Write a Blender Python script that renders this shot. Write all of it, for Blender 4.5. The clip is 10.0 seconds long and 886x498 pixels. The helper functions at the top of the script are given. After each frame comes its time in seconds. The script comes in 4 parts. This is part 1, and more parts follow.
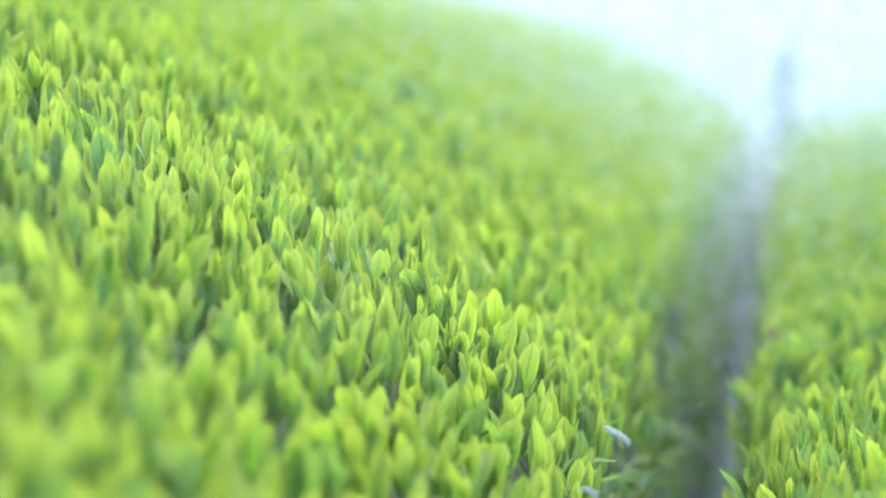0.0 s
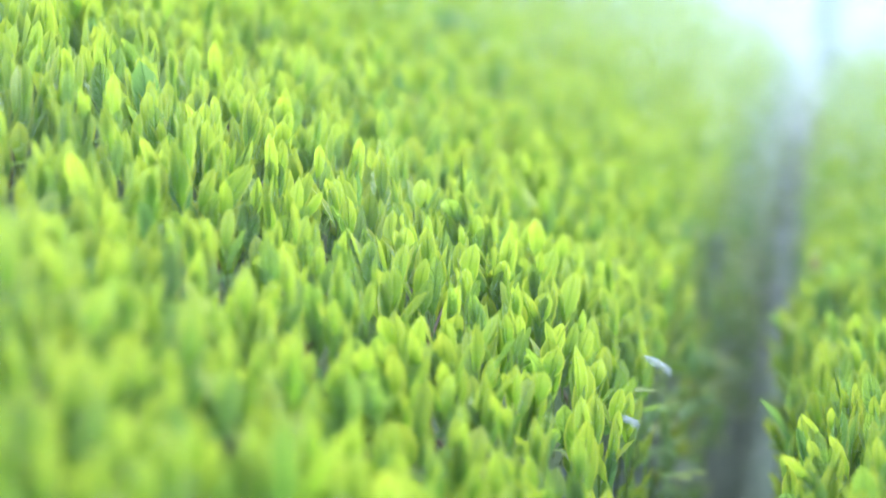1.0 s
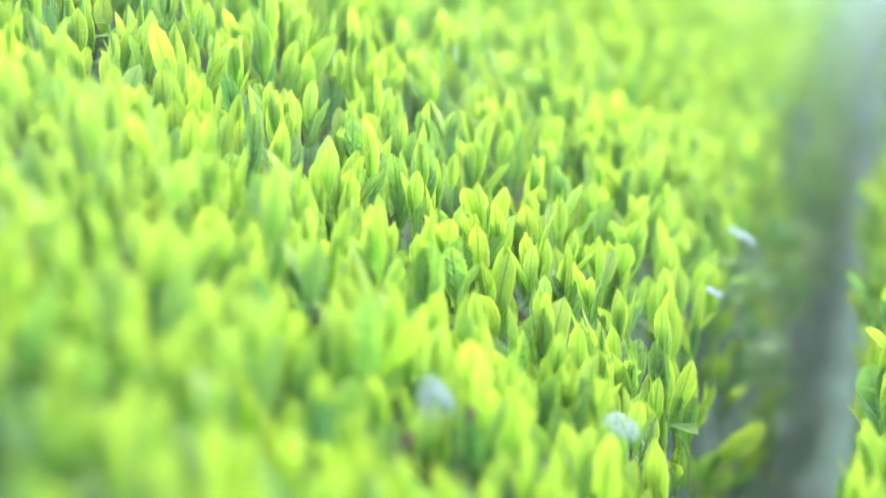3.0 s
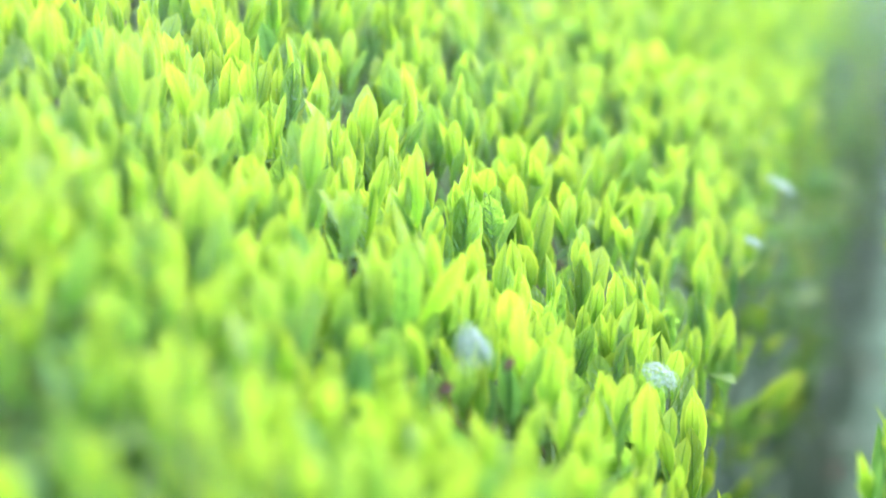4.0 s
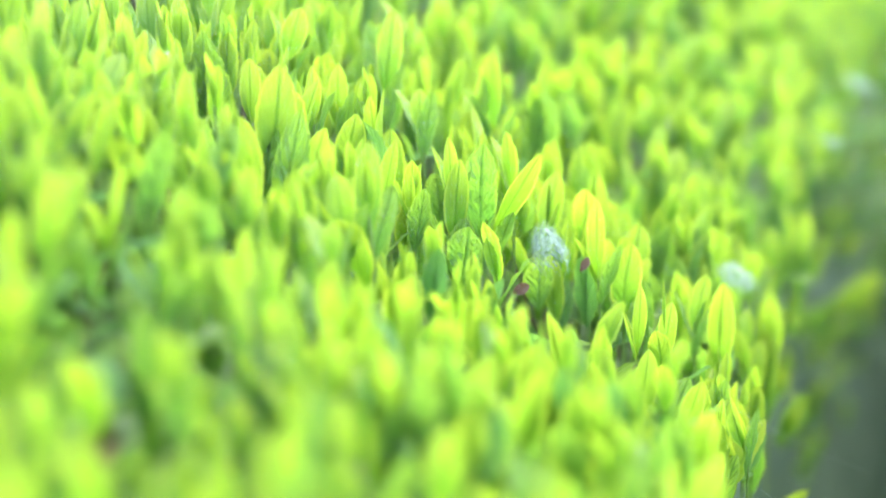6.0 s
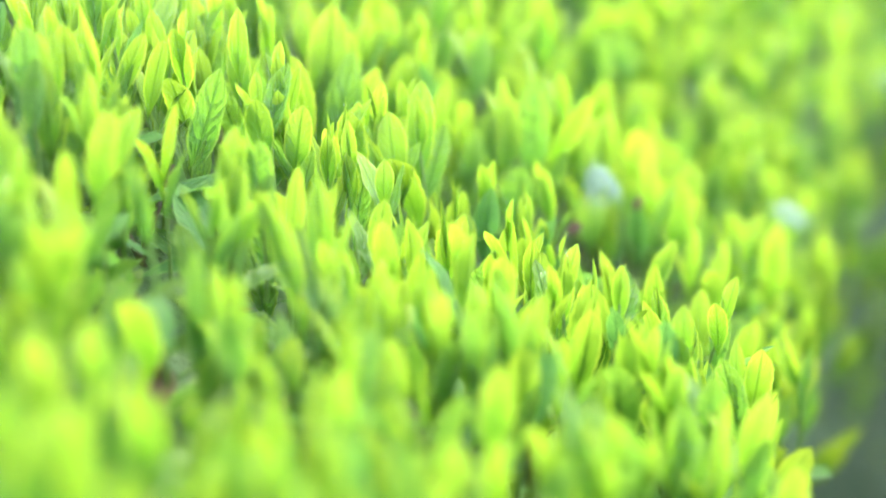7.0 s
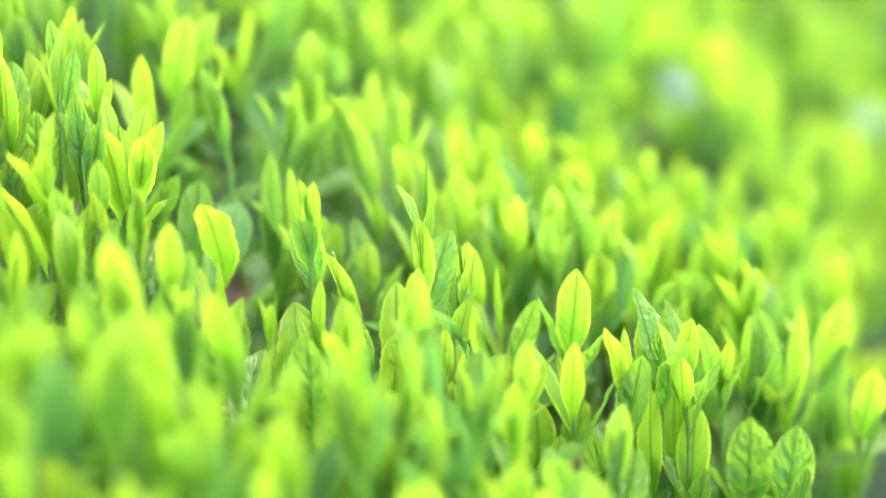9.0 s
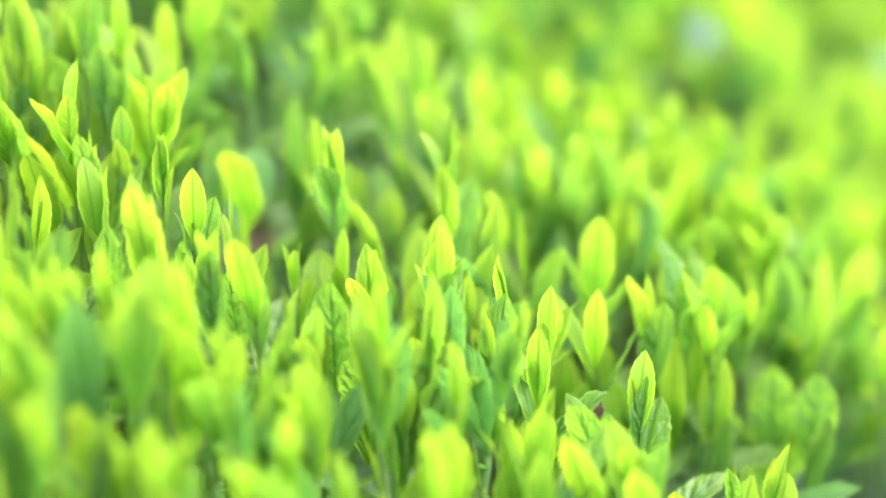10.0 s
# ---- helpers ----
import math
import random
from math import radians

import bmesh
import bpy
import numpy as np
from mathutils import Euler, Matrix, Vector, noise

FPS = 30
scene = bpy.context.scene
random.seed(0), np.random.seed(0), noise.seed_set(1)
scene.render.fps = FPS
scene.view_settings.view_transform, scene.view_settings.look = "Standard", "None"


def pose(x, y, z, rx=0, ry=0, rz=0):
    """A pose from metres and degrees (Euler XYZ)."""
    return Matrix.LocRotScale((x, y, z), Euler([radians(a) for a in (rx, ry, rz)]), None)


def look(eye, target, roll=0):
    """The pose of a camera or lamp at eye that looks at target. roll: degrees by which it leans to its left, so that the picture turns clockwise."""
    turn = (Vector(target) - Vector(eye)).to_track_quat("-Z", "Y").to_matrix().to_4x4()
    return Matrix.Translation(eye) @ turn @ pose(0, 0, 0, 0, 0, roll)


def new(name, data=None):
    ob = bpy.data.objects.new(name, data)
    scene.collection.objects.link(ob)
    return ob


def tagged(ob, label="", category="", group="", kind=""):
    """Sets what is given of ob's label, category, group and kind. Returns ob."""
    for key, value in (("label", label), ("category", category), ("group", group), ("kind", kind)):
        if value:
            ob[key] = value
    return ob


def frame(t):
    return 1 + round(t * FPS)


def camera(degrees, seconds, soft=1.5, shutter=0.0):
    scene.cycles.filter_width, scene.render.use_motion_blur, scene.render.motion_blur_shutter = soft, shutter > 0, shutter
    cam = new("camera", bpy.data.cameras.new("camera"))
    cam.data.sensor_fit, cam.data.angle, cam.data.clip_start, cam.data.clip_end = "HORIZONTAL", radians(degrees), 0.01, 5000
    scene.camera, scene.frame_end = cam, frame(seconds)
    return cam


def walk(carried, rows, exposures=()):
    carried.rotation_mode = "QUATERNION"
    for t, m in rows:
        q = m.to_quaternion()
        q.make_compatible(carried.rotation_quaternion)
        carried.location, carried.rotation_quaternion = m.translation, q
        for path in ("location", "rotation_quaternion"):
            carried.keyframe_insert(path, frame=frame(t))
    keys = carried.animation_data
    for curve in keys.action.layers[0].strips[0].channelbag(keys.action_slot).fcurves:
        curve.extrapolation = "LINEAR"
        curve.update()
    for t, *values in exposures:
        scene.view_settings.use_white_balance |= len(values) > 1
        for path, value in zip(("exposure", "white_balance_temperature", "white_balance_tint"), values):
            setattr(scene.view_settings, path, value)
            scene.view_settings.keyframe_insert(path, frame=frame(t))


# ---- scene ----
# camera: a long lens on a tripod that pans to its left and tilts down
cam = camera(22.0, 10.0, soft=1.8)
PATH = [
    (0.0, pose(0, 0, 1.1, 84.604, -0.000, 8.545)),
    (0.5, pose(0, 0, 1.1, 83.714, 0.032, 9.121)),
    (1.0, pose(0, 0, 1.1, 82.844, 0.094, 9.581)),
    (1.5, pose(0, 0, 1.1, 81.936, 0.147, 10.282)),
    (2.0, pose(0, 0, 1.1, 81.100, 0.264, 10.773)),
    (2.5, pose(0, 0, 1.1, 80.330, 0.319, 11.215)),
    (3.0, pose(0, 0, 1.1, 79.623, 0.468, 11.635)),
    (4.5, pose(0, 0, 1.1, 77.771, 0.845, 12.988)),
    (5.0, pose(0, 0, 1.1, 77.197, 1.093, 13.340)),
    (5.5, pose(0, 0, 1.1, 76.586, 0.959, 13.854)),
    (7.0, pose(0, 0, 1.1, 74.374, 1.386, 15.713)),
    (7.5, pose(0, 0, 1.1, 73.723, 1.621, 16.265)),
    (8.0, pose(0, 0, 1.1, 73.160, 1.855, 16.734)),
    (8.5, pose(0, 0, 1.1, 72.631, 1.905, 17.174)),
    (9.0, pose(0, 0, 1.1, 72.030, 2.022, 17.508)),
    (9.5, pose(0, 0, 1.1, 71.398, 2.089, 17.797)),
    (10.0, pose(0, 0, 1.1, 70.715, 2.080, 18.106)),
]
EXPOSURES = [(0.0, 2.48, 5950, 41), (1.0, 2.68, 5980, 40), (2.5, 3.06, 6050, 33), (4.5, 3.19, 6300, 23), (7.5, 3.25, 6850, 13), (10.0, 3.26, 7050, 11)]
walk(cam, PATH, EXPOSURES)
EYE = Vector((0, 0, 1.1))

# wide aperture; the plane of sharpness always passes through one fixed spot far to the side of the path
focus = new("focus_target")
focus.location = EYE + Vector((9.2, 3.66, -1.62))
cam.data.dof.use_dof = True
cam.data.dof.focus_object = focus
cam.data.dof.aperture_fstop = 2.15
cam.data.dof.aperture_blades = 0

# ---------------------------------------------------------------- sky and sun
SUN_EL, SUN_AZ = 60.0, 28.0
world = bpy.data.worlds.new("misty_sky")
scene.world = world
world.use_nodes = True
wn = world.node_tree
sky = wn.nodes.new("ShaderNodeTexSky")
sky.sky_type = "NISHITA"
sky.sun_disc = False
sky.sun_elevation, sky.sun_rotation = radians(SUN_EL), radians(SUN_AZ)
sky.air_density, sky.dust_density, sky.ozone_density = 1.0, 2.0, 1.0
wn.links.new(sky.outputs[0], wn.nodes["Background"].inputs[0])
wn.nodes["Background"].inputs[1].default_value = 0.15

lamp = bpy.data.lights.new("sun", "SUN")
lamp.energy, lamp.angle, lamp.color = 0.6, radians(90), (1.0, 0.97, 0.9)
sun = new("sun", lamp)
sun_dir = Vector((math.sin(radians(SUN_AZ)) * math.cos(radians(SUN_EL)), math.cos(radians(SUN_AZ)) * math.cos(radians(SUN_EL)), math.sin(radians(SUN_EL))))
sun.matrix_world = look(sun_dir * 30, (0, 0, 0))


# ---------------------------------------------------------------- materials
class Nodes:
    """A material and short calls for its nodes."""

    def __init__(self, name):
        self.mat = bpy.data.materials.new(name)
        self.mat.use_nodes = True
        self.t = self.mat.node_tree
        self.t.nodes.clear()
        self.out = self.t.nodes.new("ShaderNodeOutputMaterial")

    def add(self, kind, **inputs):
        n = self.t.nodes.new(kind)
        for k, v in inputs.items():
            self.put(n.inputs[k.replace("_", " ")], v)
        return n

    def put(self, socket, v):
        if isinstance(v, bpy.types.NodeSocket):
            self.t.links.new(v, socket)
        else:
            socket.default_value = v

    def math(self, op, a, b=0.0, clamp=False):
        n = self.t.nodes.new("ShaderNodeMath")
        n.operation, n.use_clamp = op, clamp
        self.put(n.inputs[0], a)
        self.put(n.inputs[1], b)
        return n.outputs[0]

    def mix(self, fac, a, b, blend="MIX"):
        n = self.t.nodes.new("ShaderNodeMix")
        n.data_type, n.blend_type = "RGBA", blend
        self.put(n.inputs[0], fac)
        self.put(n.inputs[6], a)
        self.put(n.inputs[7], b)
        return n.outputs[2]

    def ramp(self, fac, lo, hi, a=0.0, b=1.0):
        n = self.t.nodes.new("ShaderNodeMapRange")
        n.clamp = True
        for i, v in enumerate((fac, lo, hi, a, b)):
            self.put(n.inputs[i], v)
        return n.outputs[0]

    def noise(self, vec, scale, detail=3.0):
        n = self.add("ShaderNodeTexNoise", Vector=vec, Scale=scale, Detail=detail)
        return n.outputs[0]

    def bump(self, height, strength, dist):
        return self.add("ShaderNodeBump", Height=height, Strength=strength, Distance=dist).outputs[0]

    def rand(self):
        """One random number a leaf, whether it is an object of its own or an island of a joined mesh."""
        o = self.t.nodes.new("ShaderNodeObjectInfo").outputs["Random"]
        g = self.t.nodes.new("ShaderNodeNewGeometry").outputs["Random Per Island"]
        return self.math("FRACT", self.math("ADD", self.math("MULTIPLY", o, 7.31), g))


def leaf_material(name, dark, light, through_dark, through_light, share, rough, relief, gloss=0.4):
    m = Nodes(name)
    r = m.rand()
    uv = m.t.nodes.new("ShaderNodeTexCoord").outputs["UV"]
    sep = m.add("ShaderNodeSeparateXYZ", Vector=uv)
    u, v = sep.outputs[0], sep.outputs[1]
    side = m.math("ABSOLUTE", m.math("SUBTRACT", u, 0.5))
    shift = m.add("ShaderNodeCombineXYZ", X=m.math("MULTIPLY", r, 37.0), Y=m.math("MULTIPLY", v, 1.8), Z=u)
    blot = m.noise(shift.outputs[0], 3.0, 3.0)
    grain = m.noise(shift.outputs[0], 22.0, 2.0)
    rib = m.ramp(side, 0.022, 0.055, 1.0, 0.0)
    sway = m.math("MULTIPLY", m.noise(shift.outputs[0], 4.0, 1.0), 0.4)
    wave = m.math("SINE", m.math("MULTIPLY", m.math("ADD", sway, m.math("SUBTRACT", m.math("MULTIPLY", v, 8.0), m.math("MULTIPLY", side, 4.0))), 6.283))
    blister = m.math("MULTIPLY", m.math("MULTIPLY", wave, -1.0), m.math("MULTIPLY", m.ramp(side, 0.03, 0.16), m.ramp(side, 0.48, 0.30)))
    vein = m.ramp(wave, 0.80, 0.98, 0.0, 1.0)
    rim = m.ramp(side, 0.40, 0.48, 0.0, 1.0)
    # tips yellower; the darker foot also paints shading by neighbouring leaves into the colour
    tone = m.math("ADD", m.math("MULTIPLY", r, 0.30), m.math("ADD", m.math("MULTIPLY", blot, 0.35), m.math("MULTIPLY", m.math("SUBTRACT", v, 0.56), 1.15)), clamp=True)
    tone = m.math("ADD", tone, m.math("MULTIPLY", rim, 1.0), clamp=True)
    col = m.mix(tone, dark, light)
    thru = m.mix(tone, through_dark, through_light)
    col = m.mix(m.math("MULTIPLY", vein, 0.10), col, light)
    col = m.mix(m.math("MULTIPLY", rib, 0.6), col, dark)
    thru = m.mix(m.math("MULTIPLY", rib, 0.75), thru, (through_dark[0] * 0.5, through_dark[1] * 0.6, through_dark[2] * 0.6, 1))
    thru = m.mix(m.math("MULTIPLY", vein, min(0.10 + 0.06 * relief, 0.24)), thru, through_dark)
    cells = m.add("ShaderNodeCombineXYZ", X=m.math("MULTIPLY", r, 91.0), Y=m.math("SUBTRACT", m.math("MULTIPLY", v, 9.0), m.math("MULTIPLY", side, 4.0)), Z=m.math("MULTIPLY", u, 4.2))
    dome = m.add("ShaderNodeTexVoronoi", Vector=cells.outputs[0], Scale=1.0).outputs["Distance"]
    thru = m.mix(m.math("MULTIPLY", m.ramp(dome, 0.35, 0.75), min(0.05 + 0.06 * relief, 0.18)), thru, through_dark)
    puff = m.math("ADD", m.math("MULTIPLY", blister, 0.10), m.math("ADD", m.math("MULTIPLY", dome, -1.3), m.math("MULTIPLY", m.noise(shift.outputs[0], 9.0, 1.5), 0.9)))
    high = m.math("SUBTRACT", m.math("ADD", puff, m.math("MULTIPLY", grain, 0.25)), m.math("MULTIPLY", rib, 0.9))
    nor = m.bump(high, min(relief, 1.0), 0.0007 * max(relief, 1.0))
    skin = m.add("ShaderNodeBsdfPrincipled", Base_Color=col, Roughness=m.ramp(grain, 0.3, 0.7, rough - 0.06, rough + 0.08), Normal=nor)
    skin.inputs["Specular IOR Level"].default_value = gloss
    glow = m.add("ShaderNodeBsdfTranslucent", Color=thru, Normal=nor)
    mix = m.add("ShaderNodeMixShader", Fac=share)
    m.t.links.new(skin.outputs[0], mix.inputs[1])
    m.t.links.new(glow.outputs[0], mix.inputs[2])
    m.t.links.new(mix.outputs[0], m.out.inputs[0])
    return m.mat


def plain_material(name, a, b, rough, scale, relief=0.4, dist=0.003, stretch=(1, 1, 1), specular=0.3):
    """Two tones mottled at two scales, with relief."""
    m = Nodes(name)
    co = m.t.nodes.new("ShaderNodeTexCoord").outputs["Object"]
    co = m.add("ShaderNodeMapping", Vector=co, Scale=stretch).outputs[0]
    big, fine = m.noise(co, scale, 4.0), m.noise(co, scale * 9, 4.0)
    col = m.mix(m.ramp(m.math("ADD", m.math("MULTIPLY", big, 0.65), m.math("MULTIPLY", fine, 0.35)), 0.35, 0.65), a, b)
    nor = m.bump(m.math("ADD", big, m.math("MULTIPLY", fine, 0.5)), relief, dist)
    s = m.add("ShaderNodeBsdfPrincipled", Base_Color=col, Roughness=rough, Normal=nor)
    s.inputs["Specular IOR Level"].default_value = specular
    m.t.links.new(s.outputs[0], m.out.inputs[0])
    return m.mat


YOUNG = leaf_material("young_tea_leaf", (0.15, 0.31, 0.02, 1), (0.375, 0.505, 0.055, 1), (0.21, 0.46, 0.016, 1), (0.50, 0.72, 0.05, 1), 0.46, 0.38, 0.5)
FRESH = leaf_material("fresh_tea_leaf", (0.115, 0.275, 0.022, 1), (0.34, 0.44, 0.045, 1), (0.17, 0.43, 0.016, 1), (0.52, 0.70, 0.05, 1), 0.44, 0.35, 1.0)
GREEN = leaf_material("green_tea_leaf", (0.095, 0.235, 0.036, 1), (0.215, 0.345, 0.05, 1), (0.14, 0.39, 0.028, 1), (0.36, 0.63, 0.05, 1), 0.48, 0.32, 3.4, 0.6)
OLD = leaf_material("old_tea_leaf", (0.075, 0.20, 0.048, 1), (0.13, 0.28, 0.065, 1), (0.12, 0.36, 0.05, 1), (0.24, 0.50, 0.07, 1), 0.46, 0.5, 1.4, 0.25)
DEAD = leaf_material("withered_leaf", (0.12, 0.065, 0.045, 1), (0.24, 0.14, 0.09, 1), (0.14, 0.07, 0.03, 1), (0.24, 0.13, 0.06, 1), 0.25, 0.6, 0.8)
STEM = plain_material("green_stem", (0.10, 0.20, 0.03, 1), (0.16, 0.26, 0.05, 1), 0.45, 60)
BLEACHED = plain_material("bleached_wood", (0.22, 0.27, 0.22, 1), (0.36, 0.42, 0.36, 1), 0.8, 40)
LICHEN = plain_material("lichened_bark", (0.11, 0.16, 0.10, 1), (0.22, 0.29, 0.20, 1), 0.9, 40, 0.7, 0.002, (1, 1, 0.4))
BARK = plain_material("tea_bark", (0.10, 0.085, 0.045, 1), (0.21, 0.18, 0.11, 1), 0.85, 30, 0.7, 0.002, (1, 1, 0.3))
CORE = plain_material("core_shell", (0.085, 0.165, 0.06, 1), (0.155, 0.25, 0.10, 1), 0.9, 25, 0.9, 0.02)
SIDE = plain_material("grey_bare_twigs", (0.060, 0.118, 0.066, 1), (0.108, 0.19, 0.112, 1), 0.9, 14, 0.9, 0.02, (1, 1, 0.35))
POST = plain_material("weathered_post", (0.10, 0.21, 0.09, 1), (0.17, 0.31, 0.14, 1), 0.85, 12, 0.6, 0.003, (1, 1, 0.15))


def soil_material():
    """Dark mottled soil with a paler strip along the path that fades in farther along."""
    m = Nodes("grey_soil")
    co = m.t.nodes.new("ShaderNodeTexCoord").outputs["Object"]
    big, fine = m.noise(co, 7.0, 4.0), m.noise(co, 60.0, 4.0)
    x = m.add("ShaderNodeSeparateXYZ", Vector=co).outputs[0]
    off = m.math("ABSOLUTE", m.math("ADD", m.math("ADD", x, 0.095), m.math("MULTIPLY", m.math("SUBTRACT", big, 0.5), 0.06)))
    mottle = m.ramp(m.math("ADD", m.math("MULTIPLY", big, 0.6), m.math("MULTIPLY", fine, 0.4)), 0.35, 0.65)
    dark_soil = m.mix(mottle, (0.042, 0.092, 0.050, 1), (0.088, 0.172, 0.100, 1))
    # tones of the paler strip
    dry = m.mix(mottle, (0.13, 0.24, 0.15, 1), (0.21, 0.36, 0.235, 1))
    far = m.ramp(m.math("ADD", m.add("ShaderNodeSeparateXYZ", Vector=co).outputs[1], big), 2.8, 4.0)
    col = m.mix(m.math("MULTIPLY", far, m.ramp(off, 0.01, 0.055, 1.0, 0.0)), dark_soil, dry)
    nor = m.bump(m.math("ADD", big, m.math("MULTIPLY", fine, 0.5)), 0.8, 0.01)
    p = m.add("ShaderNodeBsdfPrincipled", Base_Color=col, Roughness=0.95, Normal=nor)
    m.t.links.new(p.outputs[0], m.out.inputs[0])
    return m.mat


SOIL = soil_material()


def silk_material(name, clear_low, clear_high):
    m = Nodes(name)
    co = m.t.nodes.new("ShaderNodeTexCoord").outputs["Object"]
    n = m.noise(co, 420.0, 4.0)
    col = m.mix(n, (0.27, 0.40, 0.31, 1), (0.56, 0.70, 0.58, 1))
    a = m.add("ShaderNodeBsdfPrincipled", Base_Color=col, Roughness=0.7)
    b = m.add("ShaderNodeBsdfTranslucent", Color=col)
    mix = m.add("ShaderNodeMixShader", Fac=0.4)
    m.t.links.new(a.outputs[0], mix.inputs[1])
    m.t.links.new(b.outputs[0], mix.inputs[2])
    veil = m.add("ShaderNodeMixShader", Fac=m.ramp(n, 0.4, 0.6, clear_low, clear_high))
    m.t.links.new(m.t.nodes.new("ShaderNodeBsdfTransparent").outputs[0], veil.inputs[2])
    m.t.links.new(mix.outputs[0], veil.inputs[1])
    m.t.links.new(veil.outputs[0], m.out.inputs[0])
    return m.mat


def drop_material():
    m = Nodes("dew")
    s = m.add("ShaderNodeBsdfPrincipled", Base_Color=(1, 1, 1, 1), Roughness=0.02, IOR=1.33)
    s.inputs["Transmission Weight"].default_value = 1.0
    m.t.links.new(s.outputs[0], m.out.inputs[0])
    return m.mat


SILK, VEIL, DEW = silk_material("spider_silk", 0.1, 0.4), silk_material("spider_web_sheet", 0.35, 0.95), drop_material()
LEAVES = [YOUNG, FRESH, GREEN, OLD, DEAD]


# ---------------------------------------------------------------- mesh helpers
def quads(name, verts, faces, uvs=None, mats=(), index=None, smooth=True):
    """A mesh of quads from arrays: verts (n, 3), faces (m, 4), uvs by vertex (n, 2), material index by face."""
    me = bpy.data.meshes.new(name)
    n, k = len(verts), len(faces)
    me.vertices.add(n)
    me.vertices.foreach_set("co", np.asarray(verts, np.float32).ravel())
    me.loops.add(4 * k)
    me.loops.foreach_set("vertex_index", np.asarray(faces, np.int32).ravel())
    me.polygons.add(k)
    me.polygons.foreach_set("loop_start", np.arange(0, 4 * k, 4, dtype=np.int32))
    for mat in mats:
        me.materials.append(mat)
    if index is not None:
        me.polygons.foreach_set("material_index", np.asarray(index, np.int32))
    me.polygons.foreach_set("use_smooth", np.full(k, smooth))
    if uvs is not None:
        me.uv_layers.new(name="UVMap")
        me.uv_layers[0].data.foreach_set("uv", np.asarray(uvs, np.float32)[np.asarray(faces).ravel()].ravel())
    me.update(calc_edges=True)
    me.validate()
    return me


def part(name, me, parent, label="", m=None, kind=""):
    ob = new(name, me)
    ob.parent = parent
    if m is not None:
        ob.matrix_basis = m
    return tagged(ob, label, kind=kind)


def tubes(paths, radii, sides=6):
    """Round sticks along paths (each a list of points) with a radius at each point; returns verts and faces of all of them."""
    V, F, n = [], [], 0
    for path, rad in zip(paths, radii):
        path = [Vector(p) for p in path]
        for i, p in enumerate(path):
            d = (path[min(i + 1, len(path) - 1)] - path[max(i - 1, 0)]).normalized()
            a = d.orthogonal().normalized()
            b = d.cross(a)
            for s in range(sides):
                w = 2 * math.pi * s / sides
                V.append(p + (a * math.cos(w) + b * math.sin(w)) * rad[i])
        for i in range(len(path) - 1):
            for s in range(sides):
                q = (s + 1) % sides
                F.append((n + i * sides + s, n + i * sides + q, n + (i + 1) * sides + q, n + (i + 1) * sides + s))
        n = len(V)
    return np.array([tuple(v) for v in V]), np.array(F)


def leaf_template(nv, nu, fold, curl, tipped, teeth, rolled=0.0, ripple=0.0, twist=0.0, sweep=0.0):
    """A leaf of length 1 and greatest width 1 along +z with its upper face to -y; folded along the rib, tip bent outwards to +y."""
    v = np.linspace(0, 1, nv + 1)
    u = np.linspace(-1, 1, nu + 1)
    shape = np.power(np.maximum(np.sin(math.pi * np.power(v, 1.16)), 0), tipped) * np.clip(v / 0.3, 0, 1) ** 0.25
    shape = shape * (1 - 0.22 * np.clip((v - 0.88) / 0.09, 0, 1))
    half = 0.5 * np.maximum(shape, 0.035)
    V = np.zeros((nv + 1, nu + 1, 3))
    for i in range(nv + 1):
        saw = 1 + (teeth * (1 if i % 2 else -1) if 0 < i < nv else 0)
        for j in range(nu + 1):
            w = half[i] * (saw if abs(u[j]) > 0.99 else 1) * u[j]
            ang = fold * abs(u[j]) ** 0.7 + rolled * abs(u[j]) ** 1.5
            x, y = w * math.cos(ang), -abs(w) * math.sin(ang)
            y += ripple * half[i] * math.sin(v[i] * 15 + (2 if u[j] > 0 else 0)) * abs(u[j]) ** 2
            tw = twist * v[i]
            V[i, j] = (x * math.cos(tw) - y * math.sin(tw), x * math.sin(tw) + y * math.cos(tw), v[i])
    a = curl * v
    spine_z = np.concatenate([[0], np.cumsum(np.cos((a[1:] + a[:-1]) / 2))]) / nv
    spine_y = np.concatenate([[0], np.cumsum(np.sin((a[1:] + a[:-1]) / 2))]) / nv
    dy = V[:, :, 1].copy() * 0.6
    V[:, :, 1] = spine_y[:, None] + dy * np.cos(a)[:, None]
    V[:, :, 2] = spine_z[:, None] - dy * np.sin(a)[:, None]
    V[:, :, 0] += sweep * (v ** 2)[:, None]
    uv = np.stack(np.broadcast_arrays((u[None, :] + 1) / 2, v[:, None]), -1)
    f = [(i * (nu + 1) + j, i * (nu + 1) + j + 1, (i + 1) * (nu + 1) + j + 1, (i + 1) * (nu + 1) + j) for i in range(nv) for j in range(nu)]
    return V.reshape(-1, 3), np.array(f), uv.reshape(-1, 2)


